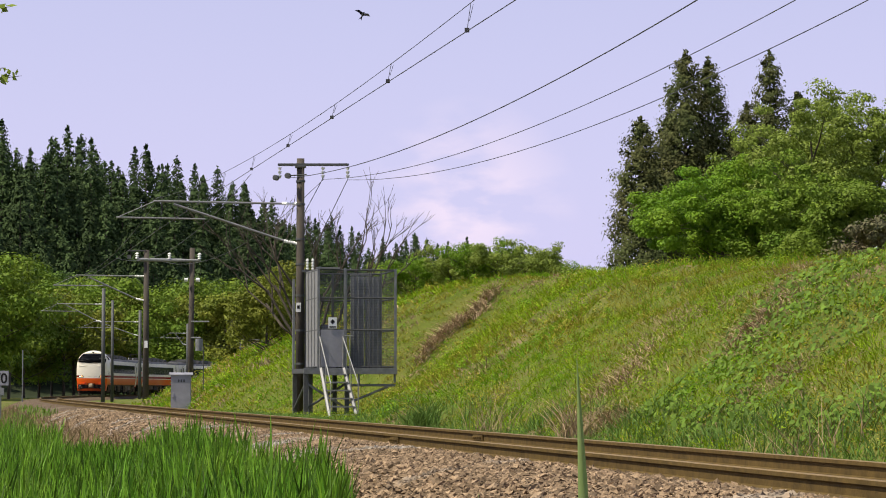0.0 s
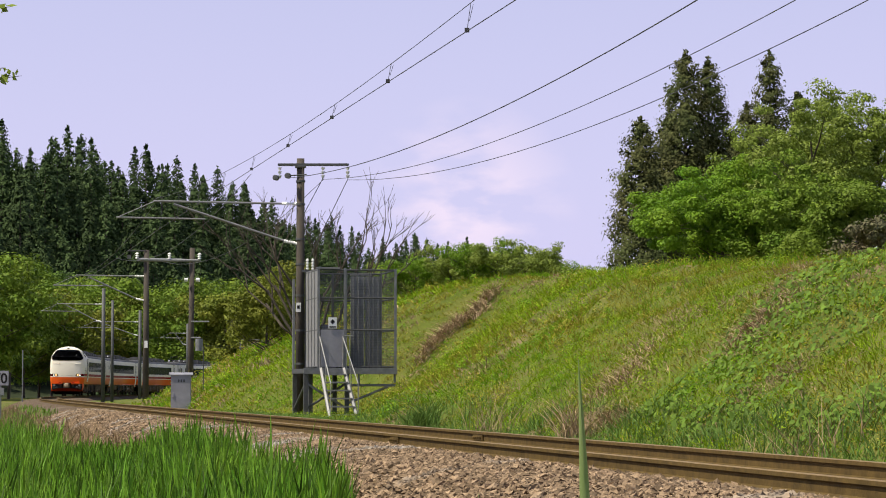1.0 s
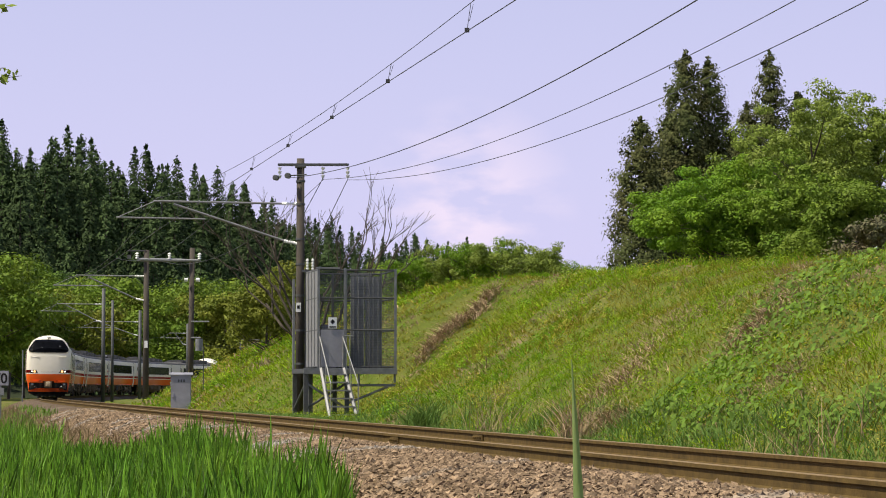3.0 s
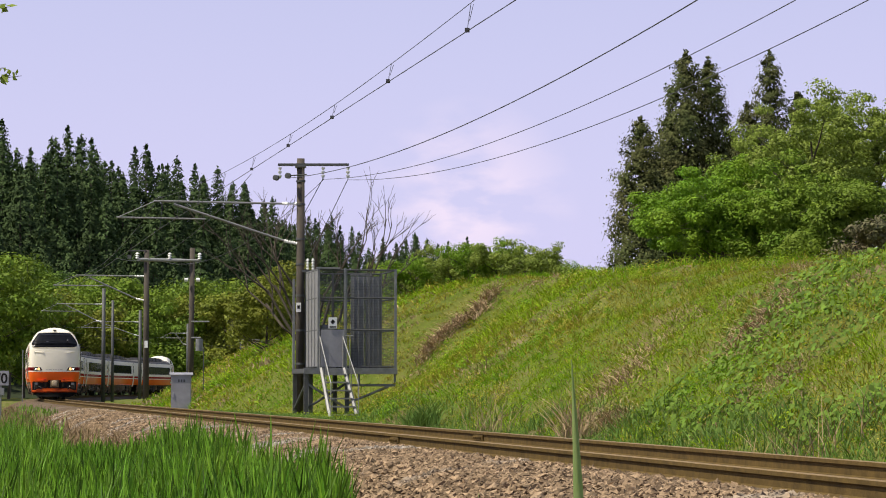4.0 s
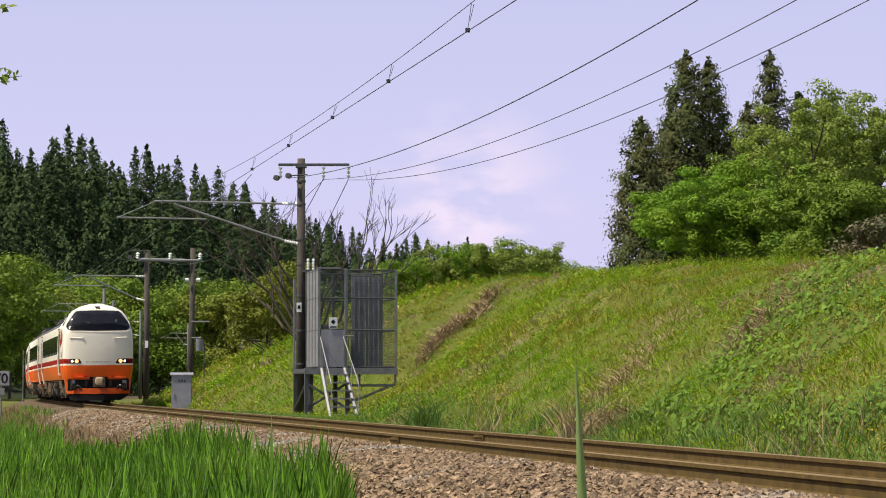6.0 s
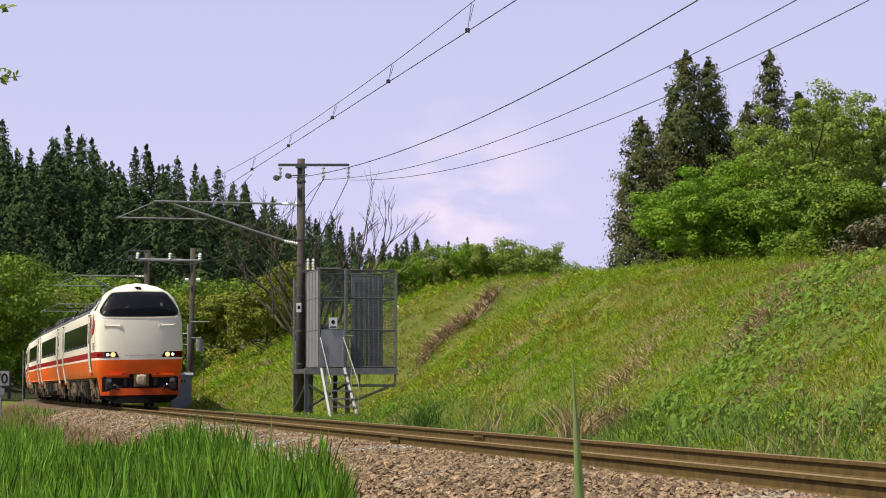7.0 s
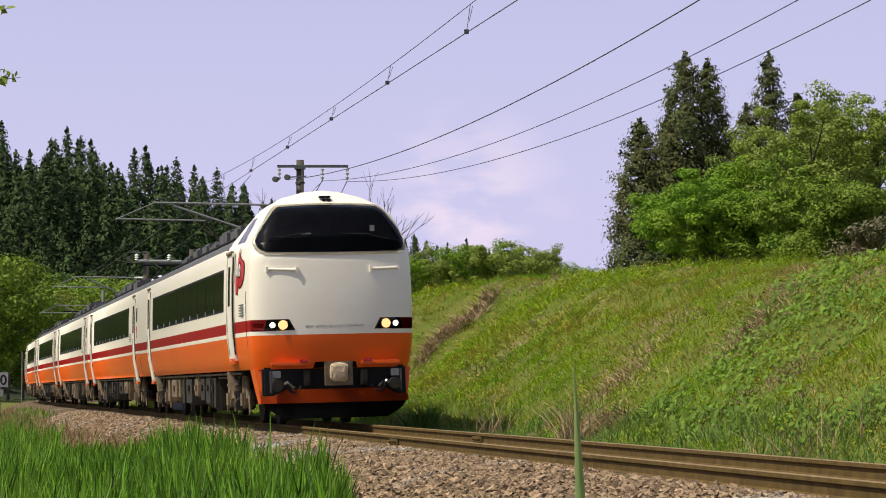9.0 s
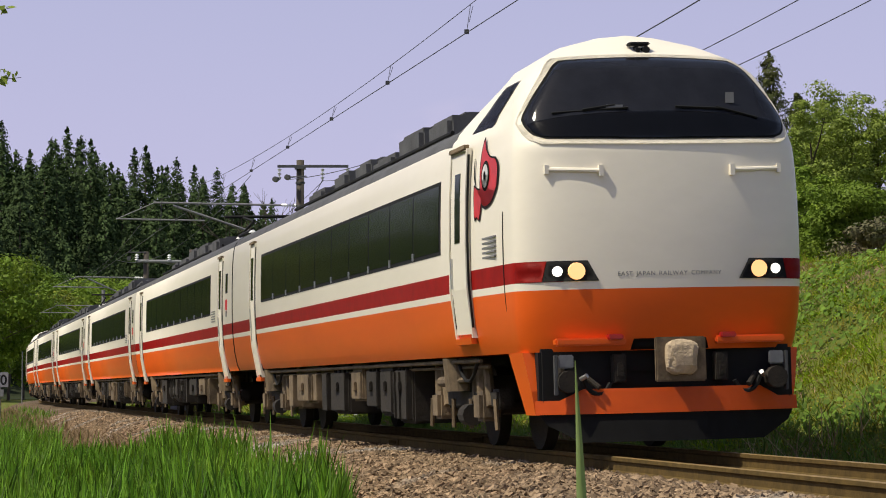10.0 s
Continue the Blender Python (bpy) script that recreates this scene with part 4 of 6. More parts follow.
        for v in me.vertices:
            y, z = cursor + v.co.x, 1.625 + v.co.y
            v.co = (face_x(y, z) + 0.0022 + v.co.z, y, z)
        cursor += wide_ + 0.006
        child("letter", me, sign_words)
    # horn on the brow
    bm = box(B(), face_x(0, 3.80) - 0.05, face_x(0, 3.80) + 0.09, -0.10, 0.10, 3.825, 3.855, 0.01)
    rod(bm, (face_x(0, 3.80), 0.06, 3.78), (face_x(0, 3.80) + 0.10, 0.06, 3.78), 0.035, n=12)
    rod(bm, (face_x(0, 3.80), -0.02, 3.80), (face_x(0, 3.80) + 0.10, -0.02, 3.78), 0.025, n=12)
    part("horn", bm, BLACK, thing, "small dark roof horn")
    # cab side windows
    for side in (-1, 1):
        bm = B()

        def on(x, z):
            blend = smooth((-x - 1.70) / 1.5)
            v0 = [(a[0] + (b_[0] - a[0]) * blend, a[1] + (b_[1] - a[1]) * blend) for a, b_ in zip(V_CAB, V_BODY)]
            return float(np.interp(z, [q[1] for q in v0], [q[0] for q in v0]))
        rows_ = []
        for i in range(7):
            v = i / 6
            row = []
            for j in range(7):
                u = j / 6
                xx = (-0.85 - 0.55 * (1 - v)) * (1 - u) + (-1.45 - 0.85 * (1 - v)) * u
                zz = 3.05 + 0.46 * v
                row.append(bm.verts.new((xx, side * (on(xx, zz) + 0.012), zz)))
            rows_.append(row)
        for i in range(6):
            for j in range(6):
                bm.faces.new((rows_[i][j], rows_[i][j + 1], rows_[i + 1][j + 1], rows_[i + 1][j]))
        bmesh.ops.solidify(bm, geom=bm.faces[:], thickness=0.01)
        part("cab_side_window", bm, SCREEN, thing, "slanted cab side window")


CAR_LEN, CAB_LEN = 20.5, 21.1


def make_cab_car(label):
    car = tagged(new("train_car"), label, "train", group="cars of the train")
    child("body", cab_shell(CAB_LEN - 0.06), car, "cream and orange car body with a dark red stripe")
    cab_front(car)
    side_fittings(car, (-3.15, -17.22), (-2.20, -18.3), -0.85, 0, 1)
    bogie(car, -3.6)
    bogie(car, -17.75)
    underfloor(car, -15.6, -5.6, 3)
    roof_gear(car, -15.5, -3.9, 7)
    emblem(car, -1.20, 2.62, 0.365, 0.86)
    for side in (-1, 1):
        seam = wall_panel("cab_door_seam", -0.62, -0.605, 1.17, 2.26, 0.004, BLACK, car, side, "dark seam of the cab hatch", 0.01, 8, True)
        wall_panel("hatch_seam", -1.75, -0.62, 1.165, 1.178, 0.004, BLACK, seam, side, "", 0.01, 1, True)
    part("gangway", box(B(), -CAB_LEN - 0.1, -CAB_LEN + 0.3, -0.7, 0.7, 1.0, 3.1), BLACK, car, "black gangway bellows")
    return car


def make_mid_car(seed, panto):
    car = tagged(new("train_car"), "cream and orange coach with dark windows and red stripe", "train", group="cars of the train")
    child("body", plain_shell(CAR_LEN), car, "cream and orange car body with a dark red stripe")
    side_fittings(car, (-3.4, -17.1), (-1.75, -18.6), -2.6, 0, seed)
    for side in (-1, 1):
        lav = wall_panel("small_window", -0.92, -0.70, 2.34, 2.62, 0.010, GLASS_DARK, car, side, "small dark window at the coach end")
        wall_panel("window_seal", -0.95, -0.67, 2.31, 2.65, 0.006, BLACK, lav, side)
        mark = wall_panel("side_mark", -0.98, -0.74, 2.02, 2.20, 0.008, EMBLEM_RED, car, side, "small red mark at the coach end", 0.01)
        wall_panel("mark_bar", -0.92, -0.80, 1.90, 2.00, 0.009, GREYTXT, mark, side, "", 0.01)
    bogie(car, -3.175)
    bogie(car, -17.325)
    underfloor(car, -15.2, -5.2, seed)
    roof_gear(car, -16.0, -6.0 if panto else -2.5, seed + 20, False)
    if panto:
        roof_gear(car, -4.0, -3.9, seed + 40, True)
    part("gangway", box(B(), -CAR_LEN - 0.1, -CAR_LEN + 0.3, -0.7, 0.7, 1.0, 3.1), BLACK, car, "black gangway bellows")
    return car


lead_car = make_cab_car("cream and orange express lead car with dark windscreen, headlights lit")
cars = [lead_car]
mid_a, mid_b = make_mid_car(11, True), make_mid_car(12, False)
cars += [mid_a, mid_b, copy_thing(mid_a, Matrix()), copy_thing(mid_b, Matrix())]
tail_car = copy_thing(lead_car, Matrix())
tagged(tail_car, "cream and orange express rear car with cab facing backwards")
cars.append(tail_car)


def train_s(t):
    return 19.0816 * (t - 10) - 0.5 * 0.2569 * (t - 10) ** 2


def car_pose(s_front, s_rear, ahead):
    a, b2 = line_at(s_front), line_at(s_rear)
    d = (a - b2).normalized()
    c = cant_at((s_front + s_rear) / 2)
    left = Vector((-d.y, d.x, 0)).normalized()
    up = d.cross(left)
    left, up = left * math.cos(c) + up * math.sin(c), up * math.cos(c) - left * math.sin(c)
    m = Matrix((d, left, up)).transposed().to_4x4()
    m.translation = a + d * ahead
    return m


# ---- trees ----
def leaves(centers, size, rng_, flat=0.0, aspect=0.55, droop=0.0):
    """Rhombic leaves round given points."""
    n = len(centers)
    d = rng_.normal(0, 1, (n, 3))
    d[:, 2] = d[:, 2] * (1 - flat) - droop
    d /= np.linalg.norm(d, axis=1)[:, None]
    e = rng_.normal(0, 1, (n, 3))
    if flat:
        e[:, 2] *= 1 - flat
    e -= d * np.sum(d * e, axis=1)[:, None]
    e /= np.linalg.norm(e, axis=1)[:, None]
    r = (size * rng_.uniform(0.6, 1.4, n))[:, None]
    c = np.asarray(centers)
    return np.stack([c - d * r, c + e * r * aspect, c + d * r, c - e * r * aspect], 1).reshape(-1, 3)


def leaves_facing(centers, normals, size, rng_, aspect=0.6):
    """Rhombic leaves round given points, turned to given directions."""
    n = len(centers)
    nn = normals / np.linalg.norm(normals, axis=1)[:, None]
    d = rng_.normal(0, 1, (n, 3))
    d -= nn * np.sum(d * nn, axis=1)[:, None]
    d /= np.linalg.norm(d, axis=1)[:, None]
    e = np.cross(nn, d)
    r = (size * rng_.uniform(0.6, 1.4, n))[:, None]
    return np.stack([centers - d * r, centers + e * r * aspect, centers + d * r, centers - e * r * aspect], 1).reshape(-1, 3)


def cedar_mesh(name, seed, height, radius, pads, per, pad_r, size, mat, power=0.75):
    """A ragged cone of foliage pads at the branch ends, each of many small sprays."""
    r = np.random.default_rng(seed)
    u = (np.arange(pads) + r.random(pads)) / pads
    h = 1 - (1 - u) ** 0.72
    ang = np.arange(pads) * 2.39996 + r.normal(0, 0.35, pads)
    lobe = 0.86 + 0.20 * np.sin(3 * ang + 7 * h + seed) + 0.13 * np.sin(17 * h + 2 * ang + 2 * seed)
    depth = np.where(r.random(pads) < 0.72, r.uniform(0.80, 1.08, pads), r.uniform(0.3, 0.8, pads))
    q = radius * (1 - h) ** power * lobe * depth
    c = np.stack([q * np.cos(ang), q * np.sin(ang), height * (0.06 + 0.93 * h) - 0.22 * q], 1)
    grow = pad_r * (0.40 + 0.75 * (1 - h) ** 0.6) * r.uniform(0.7, 1.3, pads)
    off = r.normal(0, 0.55, (pads, per, 3)) * grow[:, None, None] * np.array([1, 1, 0.75])
    out = np.stack([np.cos(ang), np.sin(ang), np.full(pads, 0.75)], 1)[:, None, :] + off / grow[:, None, None] * 0.55 + r.normal(0, 0.40, (pads, per, 3))
    pts = (c[:, None, :] + off).reshape(-1, 3)
    tip = np.stack([r.normal(0, 0.10 * pad_r, per), r.normal(0, 0.10 * pad_r, per), height * r.uniform(0.95, 1.01, per)], 1)
    pts = np.concatenate([pts, tip])
    out = np.concatenate([out.reshape(-1, 3), r.normal(0, 1, (per, 3)) + np.array([0, 0, 0.3])])
    return big_mesh(name, leaves_facing(pts, out, size, r, 0.5), 4, [mat])


def cedar_tree(seed, height, radius, pads, per, pad_r, size, mat, label, power=0.75):
    tree = tagged(new("cedar_tree"), label, "tree", group="cedars")
    part("trunk", rod(B(), (0, 0, -0.5), (0, 0, height * 0.95), height * 0.016, 0.02, 8), BARK, tree)
    child("crown", cedar_mesh("crown", seed, height, radius, pads, per, pad_r, size, mat, power), tree, "dark ragged cedar crown")
    return tree


def branch_paths(r, base, height, spread, limbs=7, twigs=3, trunk_r=0.12, bend=0.25):
    """A trunk with limbs and twigs; gives the tubes and the tips."""
    paths, tips = [], []
    top = Vector((r.uniform(-0.1, 0.1) * height, r.uniform(-0.1, 0.1) * height, height * 0.72))
    trunk = [(Vector((0, 0, -0.4)), trunk_r), (top * 0.35 + Vector((0.03, 0, 0)), trunk_r * 0.8), (top * 0.7, trunk_r * 0.5), (top, trunk_r * 0.25)]
    paths.append(trunk)
    tips.append(top)
    for i in range(limbs):
        f = r.uniform(0.18, 0.95)
        a = i * 2.4 + r.uniform(-0.4, 0.4)
        st = top * f
        ln = spread * r.uniform(0.6, 1.05) * (1.1 - 0.45 * f)
        end = st + Vector((math.cos(a) * ln, math.sin(a) * ln, ln * r.uniform(0.25, 0.85)))
        mid = st.lerp(end, 0.5) + Vector((0, 0, -bend * ln * 0.3))
        paths.append([(st, trunk_r * 0.42 * (1.1 - f * 0.5)), (mid, trunk_r * 0.26), (end, trunk_r * 0.08)])
        tips += [end, mid.lerp(end, 0.6)]
        for j in range(twigs):
            g = r.uniform(0.3, 0.95)
            s0 = mid.lerp(end, g)
            e = s0 + Vector((r.uniform(-1, 1), r.uniform(-1, 1), r.uniform(0.1, 0.9))) * ln * 0.4
            paths.append([(s0, trunk_r * 0.14), (s0.lerp(e, 0.5) + Vector((0, 0, -0.03 * ln)), trunk_r * 0.10), (e, trunk_r * 0.04)])
            tips.append(e)
    return paths, tips


def leafy_tree(seed, height, spread, clumps, per, clump_r, size, mat, label, name="broadleaf_tree", trunk_r=0.12, limbs=9, flat=0.6):
    r = random.Random(seed)
    g = np.random.default_rng(seed)
    tree = tagged(new(name), label, "tree" if name.endswith("tree") else "shrub")
    paths, tips = branch_paths(r, None, height, spread, limbs, 4, trunk_r)
    child("trunk", tube_mesh("trunk", paths, BARK, 5), tree, "branching grey-brown trunk and limbs")
    pts, outs = [], []
    for i in range(clumps):
        t = tips[i % len(tips)]
        c = np.array(t) + np.clip(g.normal(0, 0.19, 3), -0.36, 0.36) * spread * np.array([1, 1, 0.8])
        k = int(per * g.uniform(0.5, 1.4))
        off = g.normal(0, 1, (k, 3))
        off /= np.linalg.norm(off, axis=1)[:, None]
        outs.append(off + np.array([0, 0, 0.65]) + g.normal(0, 0.42, (k, 3)))
        off *= (g.random(k) ** 0.30)[:, None] * clump_r * g.uniform(0.6, 1.25)
        off[:, 2] *= flat
        pts.append(c + off)
    crown = leaves_facing(np.concatenate(pts), np.concatenate(outs), size, g)
    child("crown", big_mesh("crown", crown, 4, [mat]), tree, "crown of small leaves")
    return tree


def stand(tree, x, y, turn_=0.0, sink=0.2, scale=None):
    z = float(ground_z(x, y)[0]) - sink
    tree.matrix_basis = Matrix.Translation((x, y, z)) @ Matrix.Rotation(turn_, 4, "Z")
    return tree


def ray_x(px, y):
    """x in the plan of a bearing, in thousandths of the picture's focal length."""
    return px / 1000.0 * y


# far wooded hillside: cedars in uneven rows
rf = random.Random(21)
far_kinds = []
for i, (h, rad) in enumerate(((16.5, 3.9), (15, 4.1), (18.0, 3.9), (13.5, 3.9), (15.5, 3.6), (17.5, 3.7))):
    far_kinds.append((cedar_tree(40 + i, h, rad, 110, 24, 0.85, 0.25, CEDAR, "tall dark green cedar on the wooded hillside", 0.86), h))
used = set()
for row in range(8):
    ray = -0.20 if row > 2 else -0.62
    while ray < 0.012:
        k = rf.randrange(6)
        yy = float(wood_front(ray)) + row * 11 + rf.uniform(-5, 5)
        xx = ray * yy
        z = float(ground_z(xx, yy)[0]) - rf.uniform(0.2, 3.2)
        m = Matrix.Translation((xx, yy, z)) @ Matrix.Rotation(rf.uniform(0, 6), 4, "Z") @ Matrix.Scale(float(np.interp(ray, (-0.2, -0.15, -0.09, -0.05), (1.0, 1.04, 1.0, 0.78))), 4)
        if k in used:
            copy_thing(far_kinds[k][0], m)
        else:
            far_kinds[k][0].matrix_basis = m
            used.add(k)
        ray += rf.uniform(0.0045, 0.0098) * (8.0 if ray < -0.2 else 0.95 if ray < -0.08 else 0.72) * (0.82 if row > 4 else 1.35 if row < 4 else 1.0)

# broadleaf trees along the foot of the wood
mid_kinds = [leafy_tree(60 + i, h, sp, 76, 150, 1.75, 0.20, m_, lab, trunk_r=0.2) for i, (h, sp, m_, lab) in enumerate((
    (17.5, 6.2, LEAF_MID, "leafy spring-green broadleaf tree at the wood's edge"), (15.0, 6.0, LEAF_OLIVE, "olive-yellow broadleaf tree at the wood's edge"),
    (17.5, 5.6, LEAF_DEEP, "deep green broadleaf tree at the wood's edge"), (9.5, 5.0, LEAF_MID, "low spring-green bushy tree at the wood's edge")))]
used = set()
for ray, y, k in ((-0.186, 268, 2), (-0.172, 262, 0), (-0.160, 300, 3), (-0.150, 292, 1), (-0.143, 308, 2), (-0.135, 306, 0), (-0.124, 308, 3), (-0.117, 310, 1), (-0.108, 312, 0), (-0.099, 320, 1),
                  (-0.091, 318, 0), (-0.083, 322, 1), (-0.074, 326, 0), (-0.066, 322, 0), (-0.057, 330, 1), (-0.049, 335, 2), (-0.041, 345, 0), (-0.033, 350, 1), (-0.024, 360, 0),
                  (-0.178, 285, 0), (-0.166, 288, 3), (-0.155, 322, 0), (-0.128, 322, 2), (-0.112, 300, 3), (-0.103, 330, 2), (-0.087, 306, 1), (-0.079, 312, 0), (-0.070, 314, 1), (-0.061, 316, 0), (-0.094, 308, 1), (-0.190, 240, 3), (-0.181, 228, 0), (-0.146, 300, 0), (-0.131, 302, 1), (-0.119, 304, 0),
                  (-0.23, 250, 2), (-0.26, 240, 0), (-0.29, 235, 2), (-0.32, 228, 1), (-0.35, 222, 2), (-0.38, 216, 0), (-0.41, 210, 2), (-0.44, 204, 2), (-0.47, 198, 0), (-0.50, 192, 2), (-0.54, 186, 1)):
    x = ray * y
    m = Matrix.Translation((x, y, float(ground_z(x, y)[0]) - 0.4)) @ Matrix.Rotation(rf.uniform(0, 6), 4, "Z") @ Matrix.Scale(1.4 if ray < -0.2 else 1.0, 4)
    if k in used:
        copy_thing(mid_kinds[k], m)
    else:
        mid_kinds[k].matrix_basis = m
        used.add(k)

# cedars and broadleaf trees on the bank's far side
NEAR_CEDAR = "tall old brownish-green cedar behind the bank"
for ray, y, h, rad, pads, seed in ((0.0965, 150, 16.6, 3.0, 230, 71), (0.1055, 152, 16.6, 2.7, 210, 72), (0.0785, 146, 12.3, 2.6, 190, 73), (0.0900, 151, 13.2, 2.6, 170, 77), (0.1300, 156, 17.4, 2.5, 170, 74), (0.1210, 158, 14.4, 2.8, 170, 75), (0.1410, 158, 15.0, 2.5, 150, 76), (0.1150, 160, 12.5, 2.8, 150, 78)):
    stand(cedar_tree(seed, h, rad, int(pads * 1.3), 115, 0.66, 0.098, CEDAR_NEAR, NEAR_CEDAR, 0.50), ray * y, y, seed)
stand(leafy_tree(81, 3.9, 2.3, 150, 300, 0.50, 0.052, LEAF_FRESH, "bushy fresh-green maple on top of the bank", trunk_r=0.08, limbs=13), 0.101 * 84, 84)
stand(leafy_tree(82, 4.6, 2.4, 150, 300, 0.52, 0.052, LEAF_FRESH, "bushy fresh-green maple on top of the bank", trunk_r=0.08, limbs=13), 0.122 * 88, 88, 1)
stand(leafy_tree(83, 6.7, 2.6, 190, 190, 0.46, 0.052, LEAF_PALE, "airy pale-green walnut tree on top of the bank", trunk_r=0.11, limbs=15), 0.151 * 84, 84, 2)
stand(leafy_tree(84, 7.3, 3.0, 190, 190, 0.46, 0.052, LEAF_PALE, "airy pale-green walnut tree on top of the bank", trunk_r=0.11, limbs=15), 0.176 * 86, 86, 3)
stand(leafy_tree(80, 6.9, 2.8, 190, 190, 0.46, 0.052, LEAF_PALE, "airy pale-green walnut tree on top of the bank", trunk_r=0.11, limbs=15), 0.165 * 87, 87, 4)
stand(leafy_tree(85, 3.4, 2.2, 120, 260, 0.45, 0.052, LEAF_MID, "low spring-green tree on top of the bank", trunk_r=0.07, limbs=12), 0.138 * 79, 79, 4)
stand(leafy_tree(86, 3.0, 2.0, 120, 260, 0.45, 0.052, LEAF_FRESH, "low fresh-green tree on top of the bank", trunk_r=0.07, limbs=12), 0.112 * 80, 80, 5)
stand(leafy_tree(88, 2.8, 1.8, 110, 260, 0.45, 0.052, LEAF_MID, "low spring-green tree on top of the bank", trunk_r=0.07, limbs=12), 0.156 * 77, 77, 5)
stand(leafy_tree(87, 1.9, 1.3, 50, 130, 0.40, 0.06, LEAF_BROWN, "purple-brown shrub on top of the bank", "shrub", 0.05, 12), 0.172 * 74, 74, 6)
stand(leafy_tree(89, 4.2, 2.0, 90, 150, 0.50, 0.060, LEAF_OLIVE, "olive-green bushy tree behind the pole", trunk_r=0.07, limbs=12), -0.0700 * 99, 99, 2, 0.7)
# shrubs along the bank's crest
shrub_kinds = [leafy_tree(90 + i, h, sp, 56, 130, 0.28, 0.040, m_, "spring-green shrub on the crest of the bank", "shrub", 0.04, 11) for i, (h, sp, m_) in enumerate(((1.75, 1.1, LEAF_PALE), (1.5, 1.2, LEAF_FRESH), (2.0, 1.0, LEAF_PALE)))]
used = set()
for i, (ray, y, k) in enumerate(((-0.020, 95, 0), (-0.012, 93, 1), (-0.004, 95, 0), (0.003, 92, 2), (0.010, 92, 0), (0.016, 94, 2), (0.022, 92, 1), (0.029, 96, 2), (0.036, 100, 1), (0.043, 104, 1), (0.050, 106, 1), (0.056, 112, 1), (0.007, 98, 1), (-0.016, 99, 1), (0.025, 99, 2), (0.013, 89, 1), (0.020, 88, 0), (0.030, 90, 0), (0.037, 92, 2), (0.045, 95, 0), (0.053, 100, 2), (0.058, 106, 1), (0.048, 100, 1), (0.061, 110, 0), (0.040, 97, 1), (0.033, 94, 1))):
    x = ray * y
    m = Matrix.Translation((x, y, float(ground_z(x, y)[0]) - 0.25)) @ Matrix.Rotation(i * 1.7, 4, "Z")
    if k in used:
        copy_thing(shrub_kinds[k], m)
    else:
        shrub_kinds[k].matrix_basis = m
        used.add(k)


def limbs_of(limbs):
    limbs.append([])
    return limbs[-1]


# the bare tree behind the platform: fans of forked branches
def bare_tree(x, y):
    r = random.Random(33)
    tree = tagged(new("bare_tree"), "leafless grey tree with upright forked branches", "tree")
    stand(tree, x, y)
    limbs = []

    def grow(p, d, length, rad, depth, paths):
        mid = p + d * length * 0.5 + Vector((r.uniform(-1, 1), r.uniform(-1, 1), r.uniform(-0.5, 0.8))) * length * 0.06
        end = p + d * length + Vector((r.uniform(-1, 1), r.uniform(-1, 1), r.uniform(0, 1))) * length * 0.08
        paths.append([(p, rad), (mid, rad * 0.85), (end, rad * 0.66)])
        if depth == 0:
            return
        for k in range(2 if depth > 1 else 3):
            nd = (d + Vector((r.uniform(-0.62, 0.62), r.uniform(-0.6, 0.6), r.uniform(-0.10, 0.35)))).normalized()
            grow(end.lerp(mid, r.uniform(0, 0.5)), nd, length * r.uniform(0.55, 0.80), rad * 0.58, depth - 1, paths)

    for dx, dz, ln in ((-1.0, 0.95, 2.1), (-0.95, 0.62, 1.9), (-0.75, 1.0, 2.2), (-0.55, 1.0, 2.1), (-0.30, 1.0, 1.9), (0.0, 1.0, 1.8), (0.25, 1.0, 1.8), (0.50, 0.95, 2.0), (0.75, 0.80, 2.1), (0.95, 0.74, 2.2), (1.1, 0.66, 2.1)):
        grow(Vector((dx * 0.40 - 0.25, 0, -0.2)), Vector((dx * 0.66, r.uniform(-0.3, 0.3), dz)).normalized(), ln * 1.06, 0.066, 4, limbs_of(limbs))
    for paths in limbs:
        child("limb", tube_mesh("limb", paths, BARK, 5), tree, "bare forked grey limb")


bare_tree(-0.0490 * 90, 90)


# ---- wires ----
def wire(name, pts, r, label):
    ob = tagged(new(name, tube_mesh(name, [[(p, r) for p in pts]], WIRE, 6)), label, "cable", group="overhead wires")
    return ob


def over(y, z, dx=0.0):
    """A point over the straight part of the line."""
    return Vector((2.087 - 0.2036 * (y - 22.94) + dx, y, z))


ys = np.linspace(6, 77, 60)
catenary = tagged(new("catenary_wires"), "overhead contact wire hung from a messenger wire by droppers", "cable", group="overhead wires")
msg_z = lambda y: 5.368 + 0.00081 * (y - 41.9) ** 2
con_z = lambda y: 5.15 + 0.0045 * (max(y, 24) - 45)
child("messenger_wire", tube_mesh("messenger_wire", [[(over(y, msg_z(y), 0.05), 0.0055) for y in ys]], WIRE, 6), catenary)
child("contact_wire", tube_mesh("contact_wire", [[(over(y, con_z(y)), 0.0066) for y in ys]], WIRE, 6), catenary)
for y in (26.4, 31.7, 37.2, 42.4, 47.6, 53.0, 58.3, 63.6, 69.0, 74.0):
    top_, low_ = over(y, msg_z(y), 0.05), over(y, con_z(y))
    bm = rod(B(), top_, low_, 0.0045, n=5)
    h = top_.z - low_.z
    rod(bm, top_ + Vector((0.03, 0, -0.02)), low_ + Vector((0.03, 0, h * 0.35)), 0.004, n=5)
    box(bm, low_.x - 0.03, low_.x + 0.03, low_.y - 0.02, low_.y + 0.02, low_.z - 0.015, low_.z + 0.04)
    part("dropper", bm, WIRE, catenary)
